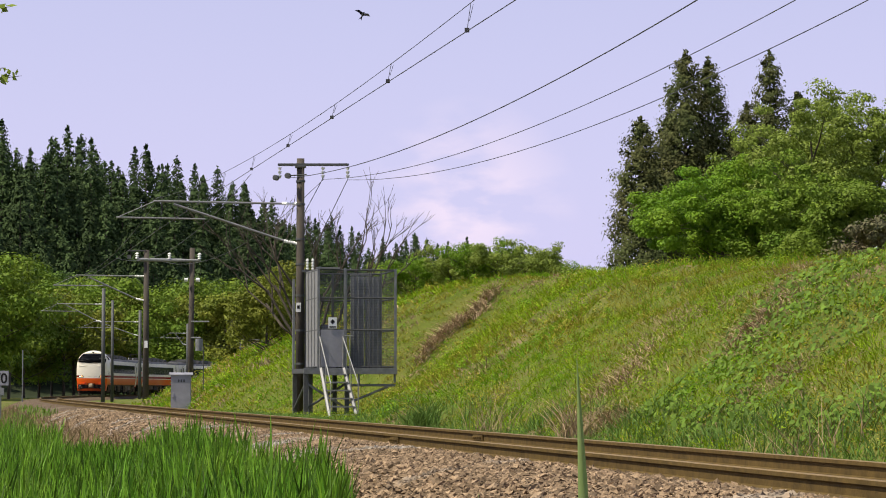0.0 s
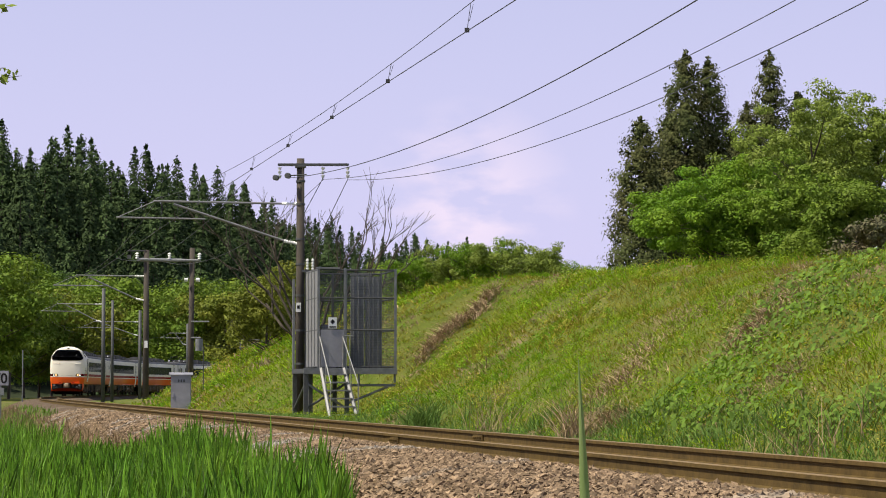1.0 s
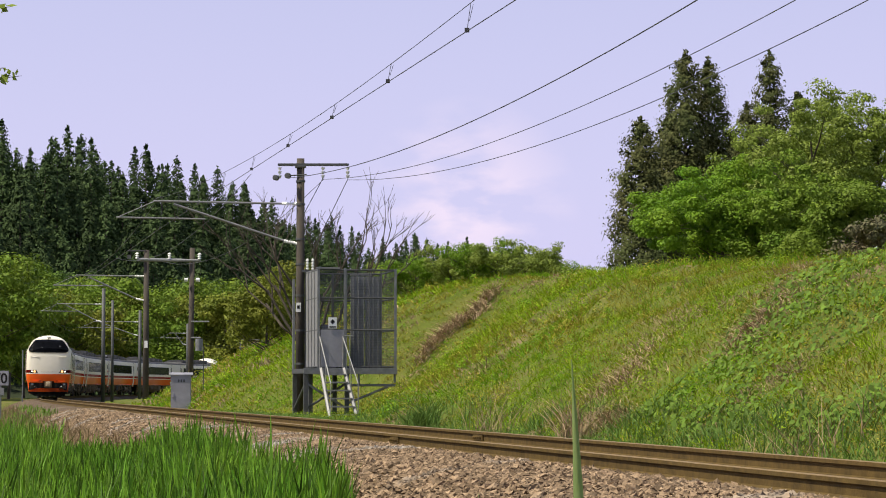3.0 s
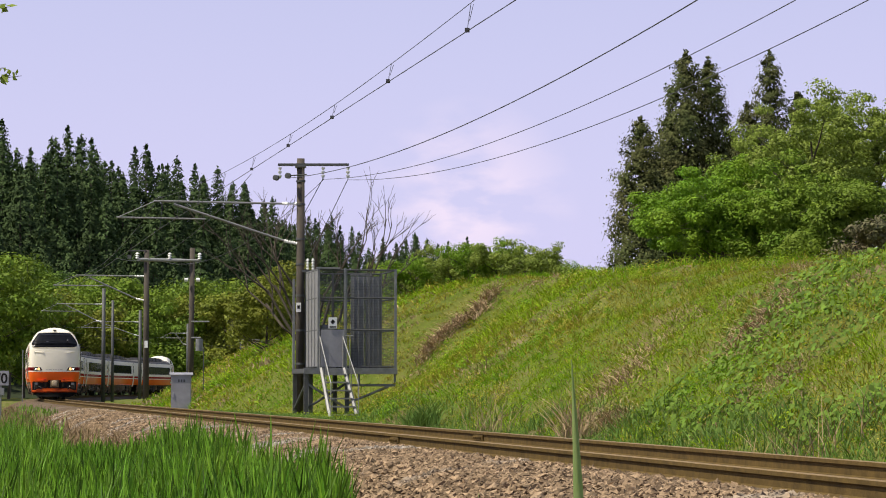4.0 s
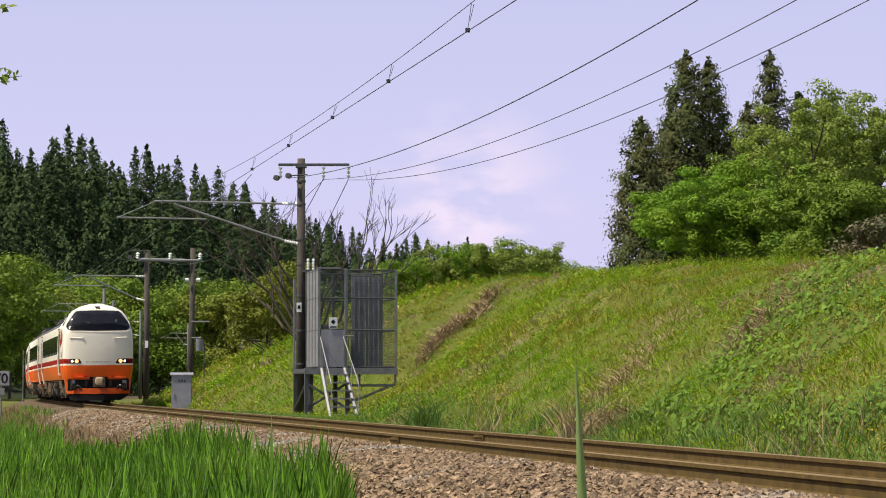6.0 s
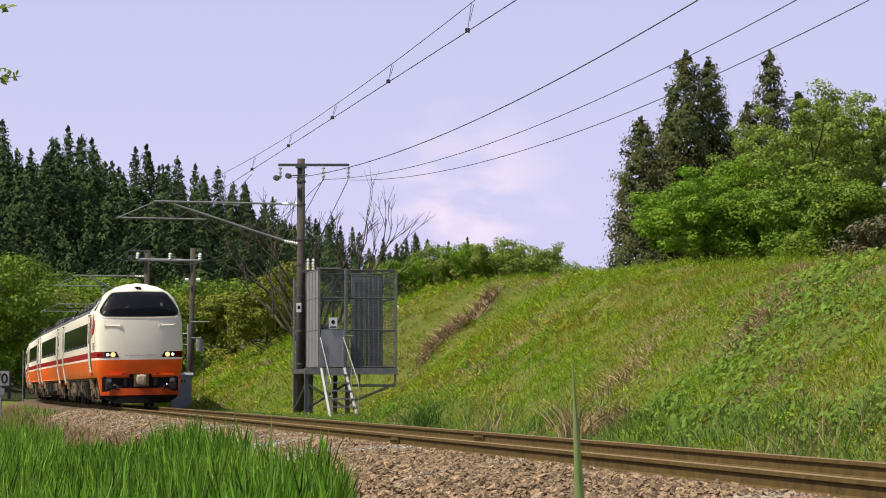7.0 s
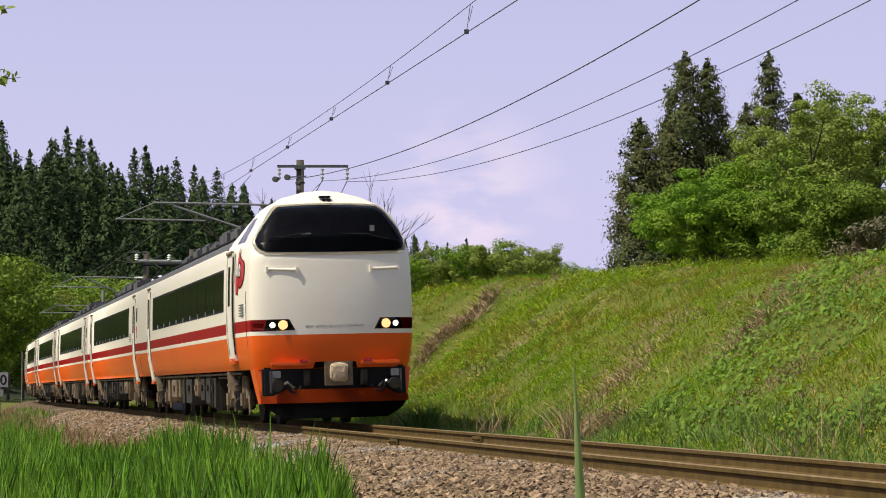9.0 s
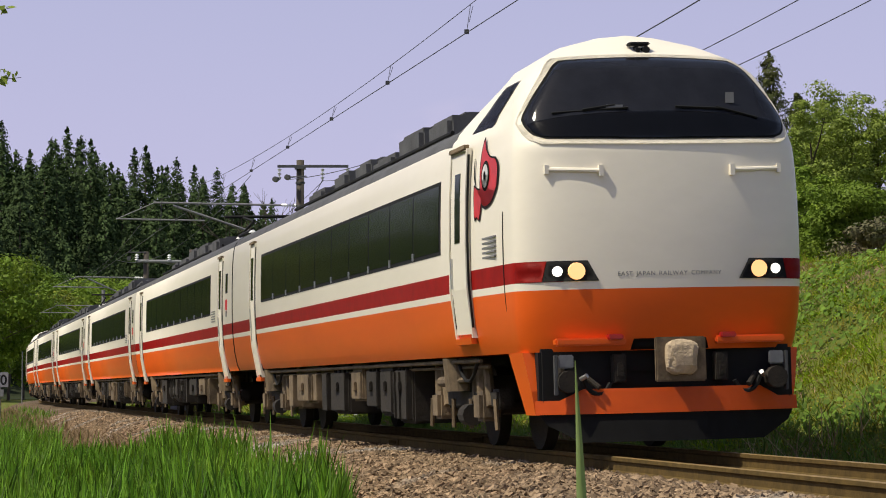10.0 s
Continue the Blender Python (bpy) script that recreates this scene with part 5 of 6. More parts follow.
for (tha, za, sa, pa), (thb, zb, sb, pb) in zip(POLES[:-1], POLES[1:]):
    pts_c, pts_m = [], []
    for i in range(13):
        u = i / 12
        v = line_at(sa + (sb - sa) * u)
        pts_c.append((v + Vector((0, 0, 5.25)), 0.009))
        pts_m.append((v + Vector((0, 0, 5.42 + 0.70 * (2 * u - 1) ** 2)), 0.008))
    child("contact_wire", tube_mesh("contact_wire", [pts_c], WIRE, 5), catenary)
    child("messenger_wire", tube_mesh("messenger_wire", [pts_m], WIRE, 5), catenary)
for x0, z0, zm, ym, amp, span, r in ((-4.71, 6.90, 5.88, 46.8, 1.0, 28.5, 0.010), (-3.62, 6.90, 5.718, 46.4, 1.0, 27.3, 0.0075), (-2.87, 6.87, 5.575, 46.3, 1.0, 26.0, 0.0075)):
    pts = [Vector((x0 + 0.2036 * (76 - y), y, zm + amp * ((y - ym) / span) ** 2)) for y in np.linspace(76, 8, 50)]
    wire("feeder_wire", pts, r, "sagging dark feeder cable from the pole's cross-arm")
for dx, z in ((-1.5, 7.05), (0.7, 6.9)):
    pts = [Vector((-4.3 + dx + (-14.7 + 4.3) * u, 76 + 49 * u, z - 1.0 * (1 - (2 * u - 1) ** 2))) for u in np.linspace(0, 1, 14)]
    wire("feeder_wire", pts, 0.010, "dark feeder cable between the poles")


# ---- fittings of the nearest pole ----
arm = box(B(), -0.68, 1.46, -0.20, -0.13, 7.28 - main_z, 7.36 - main_z, 0.01)
box(arm, -0.16, 0.16, -0.21, 0.10, 7.24 - main_z, 7.30 - main_z)
part("cross_arm", arm, STEEL_DARK, main_pole, "grey steel cross-arm")
for x in (-0.62, 0.68, 1.43):
    bm = ins(B(), (x, -0.17, 7.26 - main_z), (x, -0.17, 6.90 - main_z), 0.065, 3)
    part("insulator", bm, PORCELAIN, main_pole, "white porcelain insulator")
for x, z in ((-0.74, 6.92), (-0.38, 6.98)):
    bm = rod(B(), (x - 0.01, -0.30, z - main_z), (x + 0.03, -0.18, z - main_z), 0.085, n=18)
    rod(bm, (x, -0.31, z - main_z), (x + 0.03, -0.16, z - main_z), 0.05, n=12)
    part("pulley", bm, STEEL_DARK, main_pole, "round grey wire pulley")
part("tie_bar", rod(B(), (-0.40, -0.24, 6.98 - main_z), (0.2, -0.2, 7.02 - main_z), 0.02), STEEL_DARK, main_pole)
for z in (6.8, 6.1, 5.05, 4.3, 3.35, 2.3, 1.3):
    part("pole_band", rod(B(), (0, 0, z - main_z), (0, 0, z + 0.06 - main_z), 0.142, n=16), STEEL_DARK, main_pole)
plate = part("number_plate", box(B(), -0.12, 0.03, -0.160, -0.145, 2.88 - main_z, 3.16 - main_z, 0.004), SIGN_WHITE, main_pole, "small white enamel plate")
part("plate_mark", box(B(), -0.085, -0.005, -0.166, -0.160, 2.98 - main_z, 3.08 - main_z), BLACK, plate)
part("cable_pipe", rod(B(), (0.17, -0.02, 0.2 - main_z), (0.17, -0.02, 4.2 - main_z), 0.035), STEEL_DARK, main_pole, "cable conduit up the pole")
for x in (0.22, 0.38):
    part("insulator", ins(B(), (x, -0.1, 4.15 - main_z), (x, -0.1, 4.50 - main_z), 0.055, 4), PORCELAIN, main_pole)
part("bracket", box(B(), 0.05, 0.48, -0.14, -0.06, 4.08 - main_z, 4.15 - main_z), STEEL_DARK, main_pole)
part("jumper_cable", rod(B(), (0.68, -0.17, 6.9 - main_z), (-0.1, 0.2, 5.5 - main_z), 0.012), WIRE, main_pole)
part("jumper_cable", rod(B(), (1.43, -0.17, 6.88 - main_z), (0.30, -0.1, 4.55 - main_z), 0.012), WIRE, main_pole)

# second pole with its partner and tie beam
p3, z3 = POLES[1][0], POLES[1][1]
p2, z2 = pole_at(-12.50, 125.0, 7.55, 0.135, CONCRETE, "round concrete pole joined to its neighbour by a beam", 0.5)
bm = rod(B(), (-0.5, -0.2, 6.92 - z2), (-2.7, -0.2, 6.94 - z2), 0.09, n=10)
rod(bm, (-0.5, -0.2, 6.92 - z2), (0.45, -0.2, 6.92 - z2), 0.07, n=10)
part("tie_beam", bm, STEEL, p2, "grey round tie beam between poles")
for x in (-2.7, -1.1, 0.38):
    part("insulator", ins(B(), (x, -0.2, 6.98 - z2), (x, -0.2, 7.30 - z2), 0.11, 3), PORCELAIN, p2)
bm = B()
for x in (-0.25, 0.32):
    rod(bm, (x - 0.09, -0.3, 5.95 - z2), (x + 0.09, -0.3, 5.95 - z2), 0.10, n=12)
part("surge_arrester", bm, PORCELAIN, p2, "pale cylindrical arrester")
part("transformer_can", rod(B(), (0.42, -0.2, 2.45 - z2), (0.42, -0.2, 3.05 - z2), 0.18, n=14), STEEL, p2, "grey cylindrical transformer can")
for z, w in ((3.9, 0.9), (3.1, 0.5)):
    part("short_arm", rod(B(), (0, -0.15, z - z2), (w, -0.15, z - z2), 0.035), STEEL, p2)
bm = box(B(), -0.9, 0.0, -0.14, -0.10, 7.38 - z3, 7.44 - z3)
box(bm, -0.92, -0.75, -0.2, -0.05, 7.0 - z3, 7.2 - z3)
part("lamp_arm", bm, STEEL_DARK, p3)
part("number_plate", box(B(), -0.06, 0.10, -0.175, -0.16, 2.6 - z3, 2.95 - z3), SIGN_WHITE, p3, "small white enamel plate")
thin_pole, zt = pole_at(-22.9, 175.0, 6.7, 0.10, STEEL_DARK, "slim grey steel pole beside the line")
far_pole, zt = pole_at(-24.6, 205.0, 6.2, 0.10, STEEL_DARK, "slim grey steel pole beside the line")


# ---- relay cabinet ----
def relay_cabinet(x, y, turn_):
    z = float(ground_z(x, y)[0])
    cab = tagged(new("relay_cabinet"), "pale grey steel trackside cabinet with a shallow gabled lid", "cabinet")
    cab.matrix_basis = pose(x, y, z, 0, 0, turn_)
    part("body", box(B(), -0.37, 0.37, -0.28, 0.28, 0.08, 1.46, 0.015), CABINET, cab)
    part("plinth", box(B(), -0.40, 0.40, -0.31, 0.31, -0.2, 0.09, 0.01), SLEEPER, cab, "low concrete plinth")
    bm = B()
    v = [bm.verts.new(c) for c in ((-0.43, -0.34, 1.46), (0.43, -0.34, 1.46), (0.43, 0.34, 1.46), (-0.43, 0.34, 1.46), (-0.43, 0, 1.54), (0.43, 0, 1.54), (-0.43, -0.34, 1.43), (0.43, -0.34, 1.43), (0.43, 0.34, 1.43), (-0.43, 0.34, 1.43))]
    for f in ((0, 1, 5, 4), (2, 3, 4, 5), (0, 4, 3), (1, 2, 5), (6, 7, 1, 0), (7, 8, 2, 1), (8, 9, 3, 2), (9, 6, 0, 3), (9, 8, 7, 6)):
        bm.faces.new([v[i] for i in f])
    part("lid", bm, CABINET, cab, "shallow gabled lid")
    door = part("door", box(B(), -0.34, 0.34, -0.292, -0.28, 0.12, 1.40, 0.004), CABINET, cab)
    part("handle", box(B(), -0.32, -0.27, -0.32, -0.29, 0.62, 0.80, 0.005), SILVER, door, "small metal handle")
    bm = B()
    for i in range(3):
        box(bm, -0.12 + i * 0.10, -0.06 + i * 0.10, -0.297, -0.291, 1.18, 1.28)
    part("label_bars", bm, STEEL_DARK, door, "dark stencilled marks")
    part("vent", box(B(), 0.30, 0.345, -0.31, -0.29, 0.3, 0.42), SILVER, door)


relay_cabinet(-0.1036 * 93, 93, 6)
post_a = tagged(new("trackside_post"), "thin dark steel trackside post", "post")
post_a.matrix_basis = Matrix.Translation((-0.0948 * 95, 95, float(ground_z(-0.0948 * 95, 95)[0])))
part("shaft", rod(B(), (0, 0, -0.1), (0, 0, 1.75), 0.02), STEEL_DARK, post_a)
post_b = tagged(new("trackside_post"), "thin grey trackside marker post", "post")
post_b.matrix_basis = Matrix.Translation((-0.1663 * 150, 150, float(ground_z(-0.1663 * 150, 150)[0])))
part("shaft", rod(B(), (0, 0, -0.1), (0, 0, 3.3), 0.035), STEEL, post_b)


# ---- speed board ----
def speed_board(x, y):
    z = float(ground_z(x, y)[0])
    sign = tagged(new("speed_limit_sign"), "dull pale trackside speed board with black figures 70 on a post", "sign")
    sign.matrix_basis = Matrix.Translation((x, y, z))
    part("post", rod(B(), (0, 0.03, -0.2), (0, 0.03, 1.35 - z), 0.035), STEEL, sign)
    board = part("board", box(B(), -0.36, 0.36, -0.02, 0.01, 0.72 - z, 1.36 - z, 0.02), CABINET, sign, "dull pale enamel board")
    font = bpy.data.curves.new("figures", "FONT")
    font.body, font.size, font.align_x, font.extrude, font.offset = "70", 0.60, "CENTER", 0.004, 0.012
    tmp = bpy.data.objects.new("figures", font)
    me = bpy.data.meshes.new_from_object(tmp)
    bpy.data.objects.remove(tmp)
    me.materials.append(BLACK)
    child("figures", me, board, "black figures", Matrix.Translation((0, -0.024, 0.83 - z)) @ Matrix.Rotation(math.pi / 2, 4, "X"))
    part("plate", box(B(), -0.16, 0.16, -0.02, 0.01, 0.30 - z, 0.62 - z, 0.01), STEEL, sign)


speed_board(-0.1750 * 110, 110)


# ---- caged equipment platform beside the pole ----
def platform():
    cx, cy = -3.60, 73.0
    z0 = float(ground_z(-3.0, 74)[0])
    thing = tagged(new("caged_platform"), "grey steel equipment platform with mesh cage and open stair", "platform")
    m = Matrix.Rotation(radians(11.5), 4, "Z")
    m.translation = (cx, cy, 0)
    thing.matrix_basis = m
    W, D, F, T = 2.26, 2.5, 1.16, 4.05      # width, depth, floor, top
    part("floor_deck", box(B(), -0.42, W + 0.03, -0.05, D, F - 0.14, F, 0.01), STEEL_DARK, thing, "dark steel deck")
    part("deck_edge", box(B(), -0.44, W + 0.04, -0.085, -0.05, F - 0.16, F + 0.02, 0.005), STEEL, thing)
    for x in (0.0, 0.80, W):
        for y in (0.0, D - 0.05):
            part("cage_post", box(B(), x - 0.035, x + 0.035, y - 0.03, y + 0.03, F, T, 0.005), STEEL_DARK if y else STEEL, thing)
    for z in (F + 0.06, F + 1.12, F + 2.05, T - 0.03):
        for (xa, ya, xb, yb) in ((0, 0, W, 0), (0, 0, 0, D), (W, 0, W, D), (0, D - 0.05, W, D - 0.05)):
            part("cage_rail", rod(B(), (xa, ya, z), (xb, yb, z), 0.022, n=6), STEEL_DARK, thing)
    for x in (1.15, 1.5, 1.85):
        for y in (0.0, D - 0.05):
            part("cage_bar", rod(B(), (x, y, F), (x, y, T), 0.012, n=6), STEEL_DARK, thing)

    def mesh_panel(name, a, b2, za, zb, pitch=0.045, w=0.0062):
        a, b2 = np.array(a, float), np.array(b2, float)
        L = np.linalg.norm(b2 - a)
        d = (b2 - a) / L
        v = []
        for t in np.arange(pitch, L, pitch):
            p, q = a + d * (t - w / 2), a + d * (t + w / 2)
            v += [(p[0], p[1], za), (q[0], q[1], za), (q[0], q[1], zb), (p[0], p[1], zb)]
        for z in np.arange(za + pitch, zb, pitch):
            v += [(a[0], a[1], z - w / 2), (b2[0], b2[1], z - w / 2), (b2[0], b2[1], z + w / 2), (a[0], a[1], z + w / 2)]
        ob = child(name, big_mesh(name, v, 4, [STEEL_DARK]), thing, "fine galvanised wire mesh")
        return ob

    mesh_panel("mesh_panel", (0.83, -0.004), (W, -0.004), F, T)
    mesh_panel("mesh_panel", (0.0, -0.004), (0.80, -0.004), F + 1.1, T)
    mesh_panel("mesh_panel", (W, 0), (W, D), F, T)
    mesh_panel("mesh_panel", (0, D - 0.05), (W, D - 0.05), F, T)
    part("side_panel", box(B(), -0.015, 0.015, 0.05, D - 0.1, F + 0.05, T, 0.004), STEEL_PALE, thing, "pale metal side sheet")
    for y in (0.6, 1.2, 1.8):
        part("panel_rib", box(B(), -0.035, -0.015, y - 0.02, y + 0.02, F + 0.05, T - 0.02), STEEL, thing)
    part("side_post", box(B(), -0.42, -0.36, D - 0.2, D - 0.1, F, T - 0.2), STEEL, thing)
    gate = part("gate_panel", box(B(), 0.06, 0.76, -0.03, -0.012, F + 0.05, F + 1.12, 0.004), CABINET, thing, "grey sheet-metal gate")
    part("gate_post", box(B(), 0.74, 0.80, -0.05, 0.0, F, T + 0.02, 0.005), STEEL, gate)
    sign = part("warning_sign", box(B(), 0.28, 0.53, -0.055, -0.045, F + 1.16, F + 1.48, 0.004), SIGN_WHITE, gate, "white warning plate with dark diamond")
    bm = B()
    v = [bm.verts.new(c) for c in ((0.405, -0.058, F + 1.27), (0.475, -0.058, F + 1.35), (0.405, -0.058, F + 1.43), (0.335, -0.058, F + 1.35))]
    f = bm.faces.new(v)
    part("diamond", bm, BLACK, sign)
    part("caption_bar", box(B(), 0.31, 0.50, -0.059, -0.055, F + 1.18, F + 1.23), STEEL_DARK, sign)
    part("top_cap", box(B(), -0.08, 0.62, -0.06, 0.02, T + 0.0, T + 0.04), STEEL_PALE, thing)
    part("top_cap", box(B(), 0.98, 1.62, 0.3, 0.36, T - 0.18, T - 0.14), STEEL_PALE, thing)
    part("top_cap", box(B(), 1.75, 2.28, 0.9, 0.95, T - 0.02, T + 0.03), STEEL_DARK, thing)
    # equipment inside: two tall grey panels and a switch box
    for x0_, x1_ in ((1.30, 1.72), (1.74, 2.20)):
        back = part("switch_panel", box(B(), x0_, x1_, D - 0.35, D - 0.30, F, T - 0.12, 0.006), STEEL, thing, "tall grey ribbed switch panel")
        for q in range(3):
            xx = x0_ + 0.07 + q * 0.15
            part("panel_rib", box(B(), xx, xx + 0.03, D - 0.385, D - 0.35, F, T - 0.14, 0.004), STEEL_PALE, back)
    part("switch_box", box(B(), 0.30, 0.72, 1.3, 1.7, F, F + 1.3, 0.02), CABINET, thing, "grey switch box")
    # legs and braces
    for x, y in ((-0.35, 0.1), (0.85, 0.1), (-0.35, D - 0.15), (0.85, D - 0.15), (-0.05, 1.2)):
        part("leg", box(B(), x - 0.06, x + 0.06, y - 0.06, y + 0.06, z0 - 0.3, F - 0.13, 0.006), STEEL_DARK, thing, "dark steel leg")
    for a, b2 in (((-0.35, 0.1, 0.0), (0.85, 0.1, 0.75)), ((0.85, 0.1, 0.0), (-0.35, 0.1, 0.75)), ((0.85, 0.1, 0.15), (W, 0.1, 0.72)), ((0.85, 0.1, 0.68), (W, 0.1, 0.68)), ((W, 0.1, 0.68), (W, 0.1, F - 0.1)), ((1.2, 0.1, 0.68), (1.2, 0.1, F - 0.1)), ((-0.35, D - 0.15, 0.0), (-0.35, 0.1, 0.75))):
        part("brace", rod(B(), a, b2, 0.035, n=6), STEEL_DARK if a[0] < 0.8 else STEEL, thing)
    # stair
    low = z0 + 0.02
    for x in (0.07, 0.74):
        dx = 0.10 if x < 0.4 else 0.22
        bm = rod(B(), (x, -0.08, F), (x + dx, -1.25, low), 0.06, n=6)
        st = part("stair_stringer", bm, STEEL_PALE, thing, "pale aluminium stair stringer")
        bm = rod(B(), (x - 0.04, -0.06, F + 0.92), (x + dx, -1.25, 0.72), 0.017, n=6)
        rod(bm, (x - 0.04, -0.06, F), (x - 0.04, -0.06, F + 0.92), 0.017, n=6)
        rod(bm, (x + dx, -1.25, low), (x + dx, -1.25, 0.72), 0.017, n=6)
        rod(bm, (x + dx * 0.5, -0.65, 0.45), (x + dx * 0.5, -0.65, 1.38), 0.014, n=6)
        part("hand_rail", bm, STEEL_PALE, st, "pale tubular hand rail")
    for i in range(6):
        u = (i + 0.7) / 6.5
        z = F + (low - F) * u
        part("stair_tread", box(B(), 0.08 + 0.10 * u, 0.73 + 0.22 * u, -0.10 - 1.17 * u - 0.1, -0.10 - 1.17 * u + 0.1, z - 0.03, z + 0.015), STEEL_PALE, thing)
    for x in (0.82, 0.90):
        part("landing_rail", rod(B(), (x, -0.05, F), (x, -0.05, F + 0.95), 0.014, n=6), STEEL, thing)
    part("landing_rail", rod(B(), (0.75, -0.05, F + 0.95), (1.0, -0.05, F + 0.95), 0.016, n=6), STEEL, thing)


platform()


# ---- plants on the bank and beside the line ----
gv = np.random.default_rng(77)


def on_bank(n, s0, s1, p0, p1):
    s, p = gv.uniform(s0, s1, n), gv.uniform(p0, p1, n)
    x, y = line_xy(s, p)
    return x, y, ground_z(x, y), s, p


weeds = []
for n, s0, s1, size in ((170000, -26, 9, 0.0155), (150000, -62, -26, 0.021), (80000, -113, -62, 0.034)):
    x, y, z, s, p = on_bank(n, s0, s1, 2.35, 11.0 if s0 > -30 else 14.5)
    clump = grain(x, y, 0.55, 6.0)
    keep = gv.random(n) < np.clip(0.15 + 1.5 * (clump - 0.25), 0.1, 1)
    x, y, z, clump = x[keep], y[keep], z[keep], clump[keep]
    lift = gv.random(len(x)) ** 1.3 * (0.03 + 0.42 * clump ** 1.8)
    weeds.append(leaves(np.stack([x, y, z + lift], 1), size, gv, 0.25, 0.55))
weed_ob = tagged(new("weeds", big_mesh("weeds", np.concatenate(weeds), 4, [WEED])), "dense bright-green weeds covering the bank", "weeds", kind="stuff")

# grass of the bank: fine blades in tussocks, lime, green, olive and straw in patches
turf, turf_kind = [], []
for n, s0, s1, tall_, wide_ in ((150000, -26, 9, 0.058, 0.0065), (130000, -62, -26, 0.075, 0.0095), (55000, -113, -62, 0.12, 0.018)):
    x, y, z, s, p = on_bank(n, s0, s1, 2.5, 11.0 if s0 > -30 else 14.5)
    tuss = grain(x, y, 0.42, 21.0)
    keep = gv.random(n) < np.clip(0.25 + 1.4 * (tuss - 0.2), 0.12, 1)
    x, y, z, p, tuss = x[keep], y[keep], z[keep], p[keep], tuss[keep]
    n = len(x)
    L = tall_ * (0.45 + 1.5 * tuss ** 1.6) * gv.uniform(0.6, 1.35, n)
    d = np.stack([gv.normal(-0.35, 0.60, n), gv.normal(-0.15, 0.60, n), gv.uniform(0.35, 1.0, n)], 1)
    d /= np.linalg.norm(d, axis=1)[:, None]
    e = np.stack([gv.normal(0, 1, n), gv.normal(0, 0.5, n), gv.normal(0, 0.2, n)], 1)
    e -= d * np.sum(d * e, axis=1)[:, None]
    e *= (wide_ * gv.uniform(0.6, 1.4, n) / np.linalg.norm(e, axis=1))[:, None]
    base = np.stack([x, y, z - 0.02], 1)
    top_ = base + d * (L * 2)[:, None]
    mid = base + d * (L * 1.1)[:, None] + np.array([0, 0, 0.02])
    turf.append(np.stack([base, mid + e, top_, mid - e], 1).reshape(-1, 3))
    a = grain(x, y, 2.6, 31.0) + gv.normal(0, 0.07, n)
    b = grain(x, y, 1.7, 37.0) + gv.normal(0, 0.07, n) + 0.010 * (p - 5)
    c_ = grain(x * 1.0, y, 1.1, 43.0) + gv.normal(0, 0.05, n)
    turf_kind.append(np.where((c_ > 0.675) | (gv.random(n) < 0.02), 3, np.where(b > 0.585, 2, np.where(a > 0.54, 1, 0))))
tagged(new("bank_grass", big_mesh("bank_grass", np.concatenate(turf), 4, [LIME, MEADOW, OLIVE, DEAD], np.concatenate(turf_kind))), "bright patchy spring grass covering the cutting bank", "grass", kind="stuff")


# low bushy weeds standing out of the grass
bush, bush_kind = [], []
for n, s0, s1, r0, leaf in ((1100, -26, 8, 0.17, 0.017), (900, -62, -26, 0.24, 0.024), (300, -96, -62, 0.36, 0.038)):
    x, y, z, s, p = on_bank(n, s0, s1, 2.9, 10.0 if s0 > -30 else 12.5)
    keep = grain(x, y, 1.8, 51.0) > 0.42
    x, y, z = x[keep], y[keep], z[keep]
    n, k = len(x), 64
    off = gv.normal(0, 1, (n, k, 3))
    off /= np.linalg.norm(off, axis=2)[..., None]
    off[..., 2] = abs(off[..., 2])
    out = off + gv.normal(0, 0.35, (n, k, 3)) + np.array([0, 0, 0.3])
    r_b = r0 * gv.uniform(0.5, 1.5, n)[:, None, None]
    pts = np.stack([x, y, z], 1)[:, None, :] + off * r_b * (gv.random((n, k, 1)) ** 0.3) * np.array([1, 1, 1.1])
    bush.append(leaves_facing(pts.reshape(-1, 3), out.reshape(-1, 3), leaf, gv, 0.6))
    kind_ = np.where(grain(x, y, 2.4, 57.0) + gv.normal(0, 0.10, n) > 0.56, 2, np.where(gv.random(n) < 0.55, 1, 0))
    bush_kind.append(np.repeat(kind_, k))
tagged(new("bushy_weeds", big_mesh("bushy_weeds", np.concatenate(bush), 4, [LIME, MEADOW, OLIVE], np.concatenate(bush_kind))), "low leafy weeds in clumps on the bank", "weeds", kind="stuff")


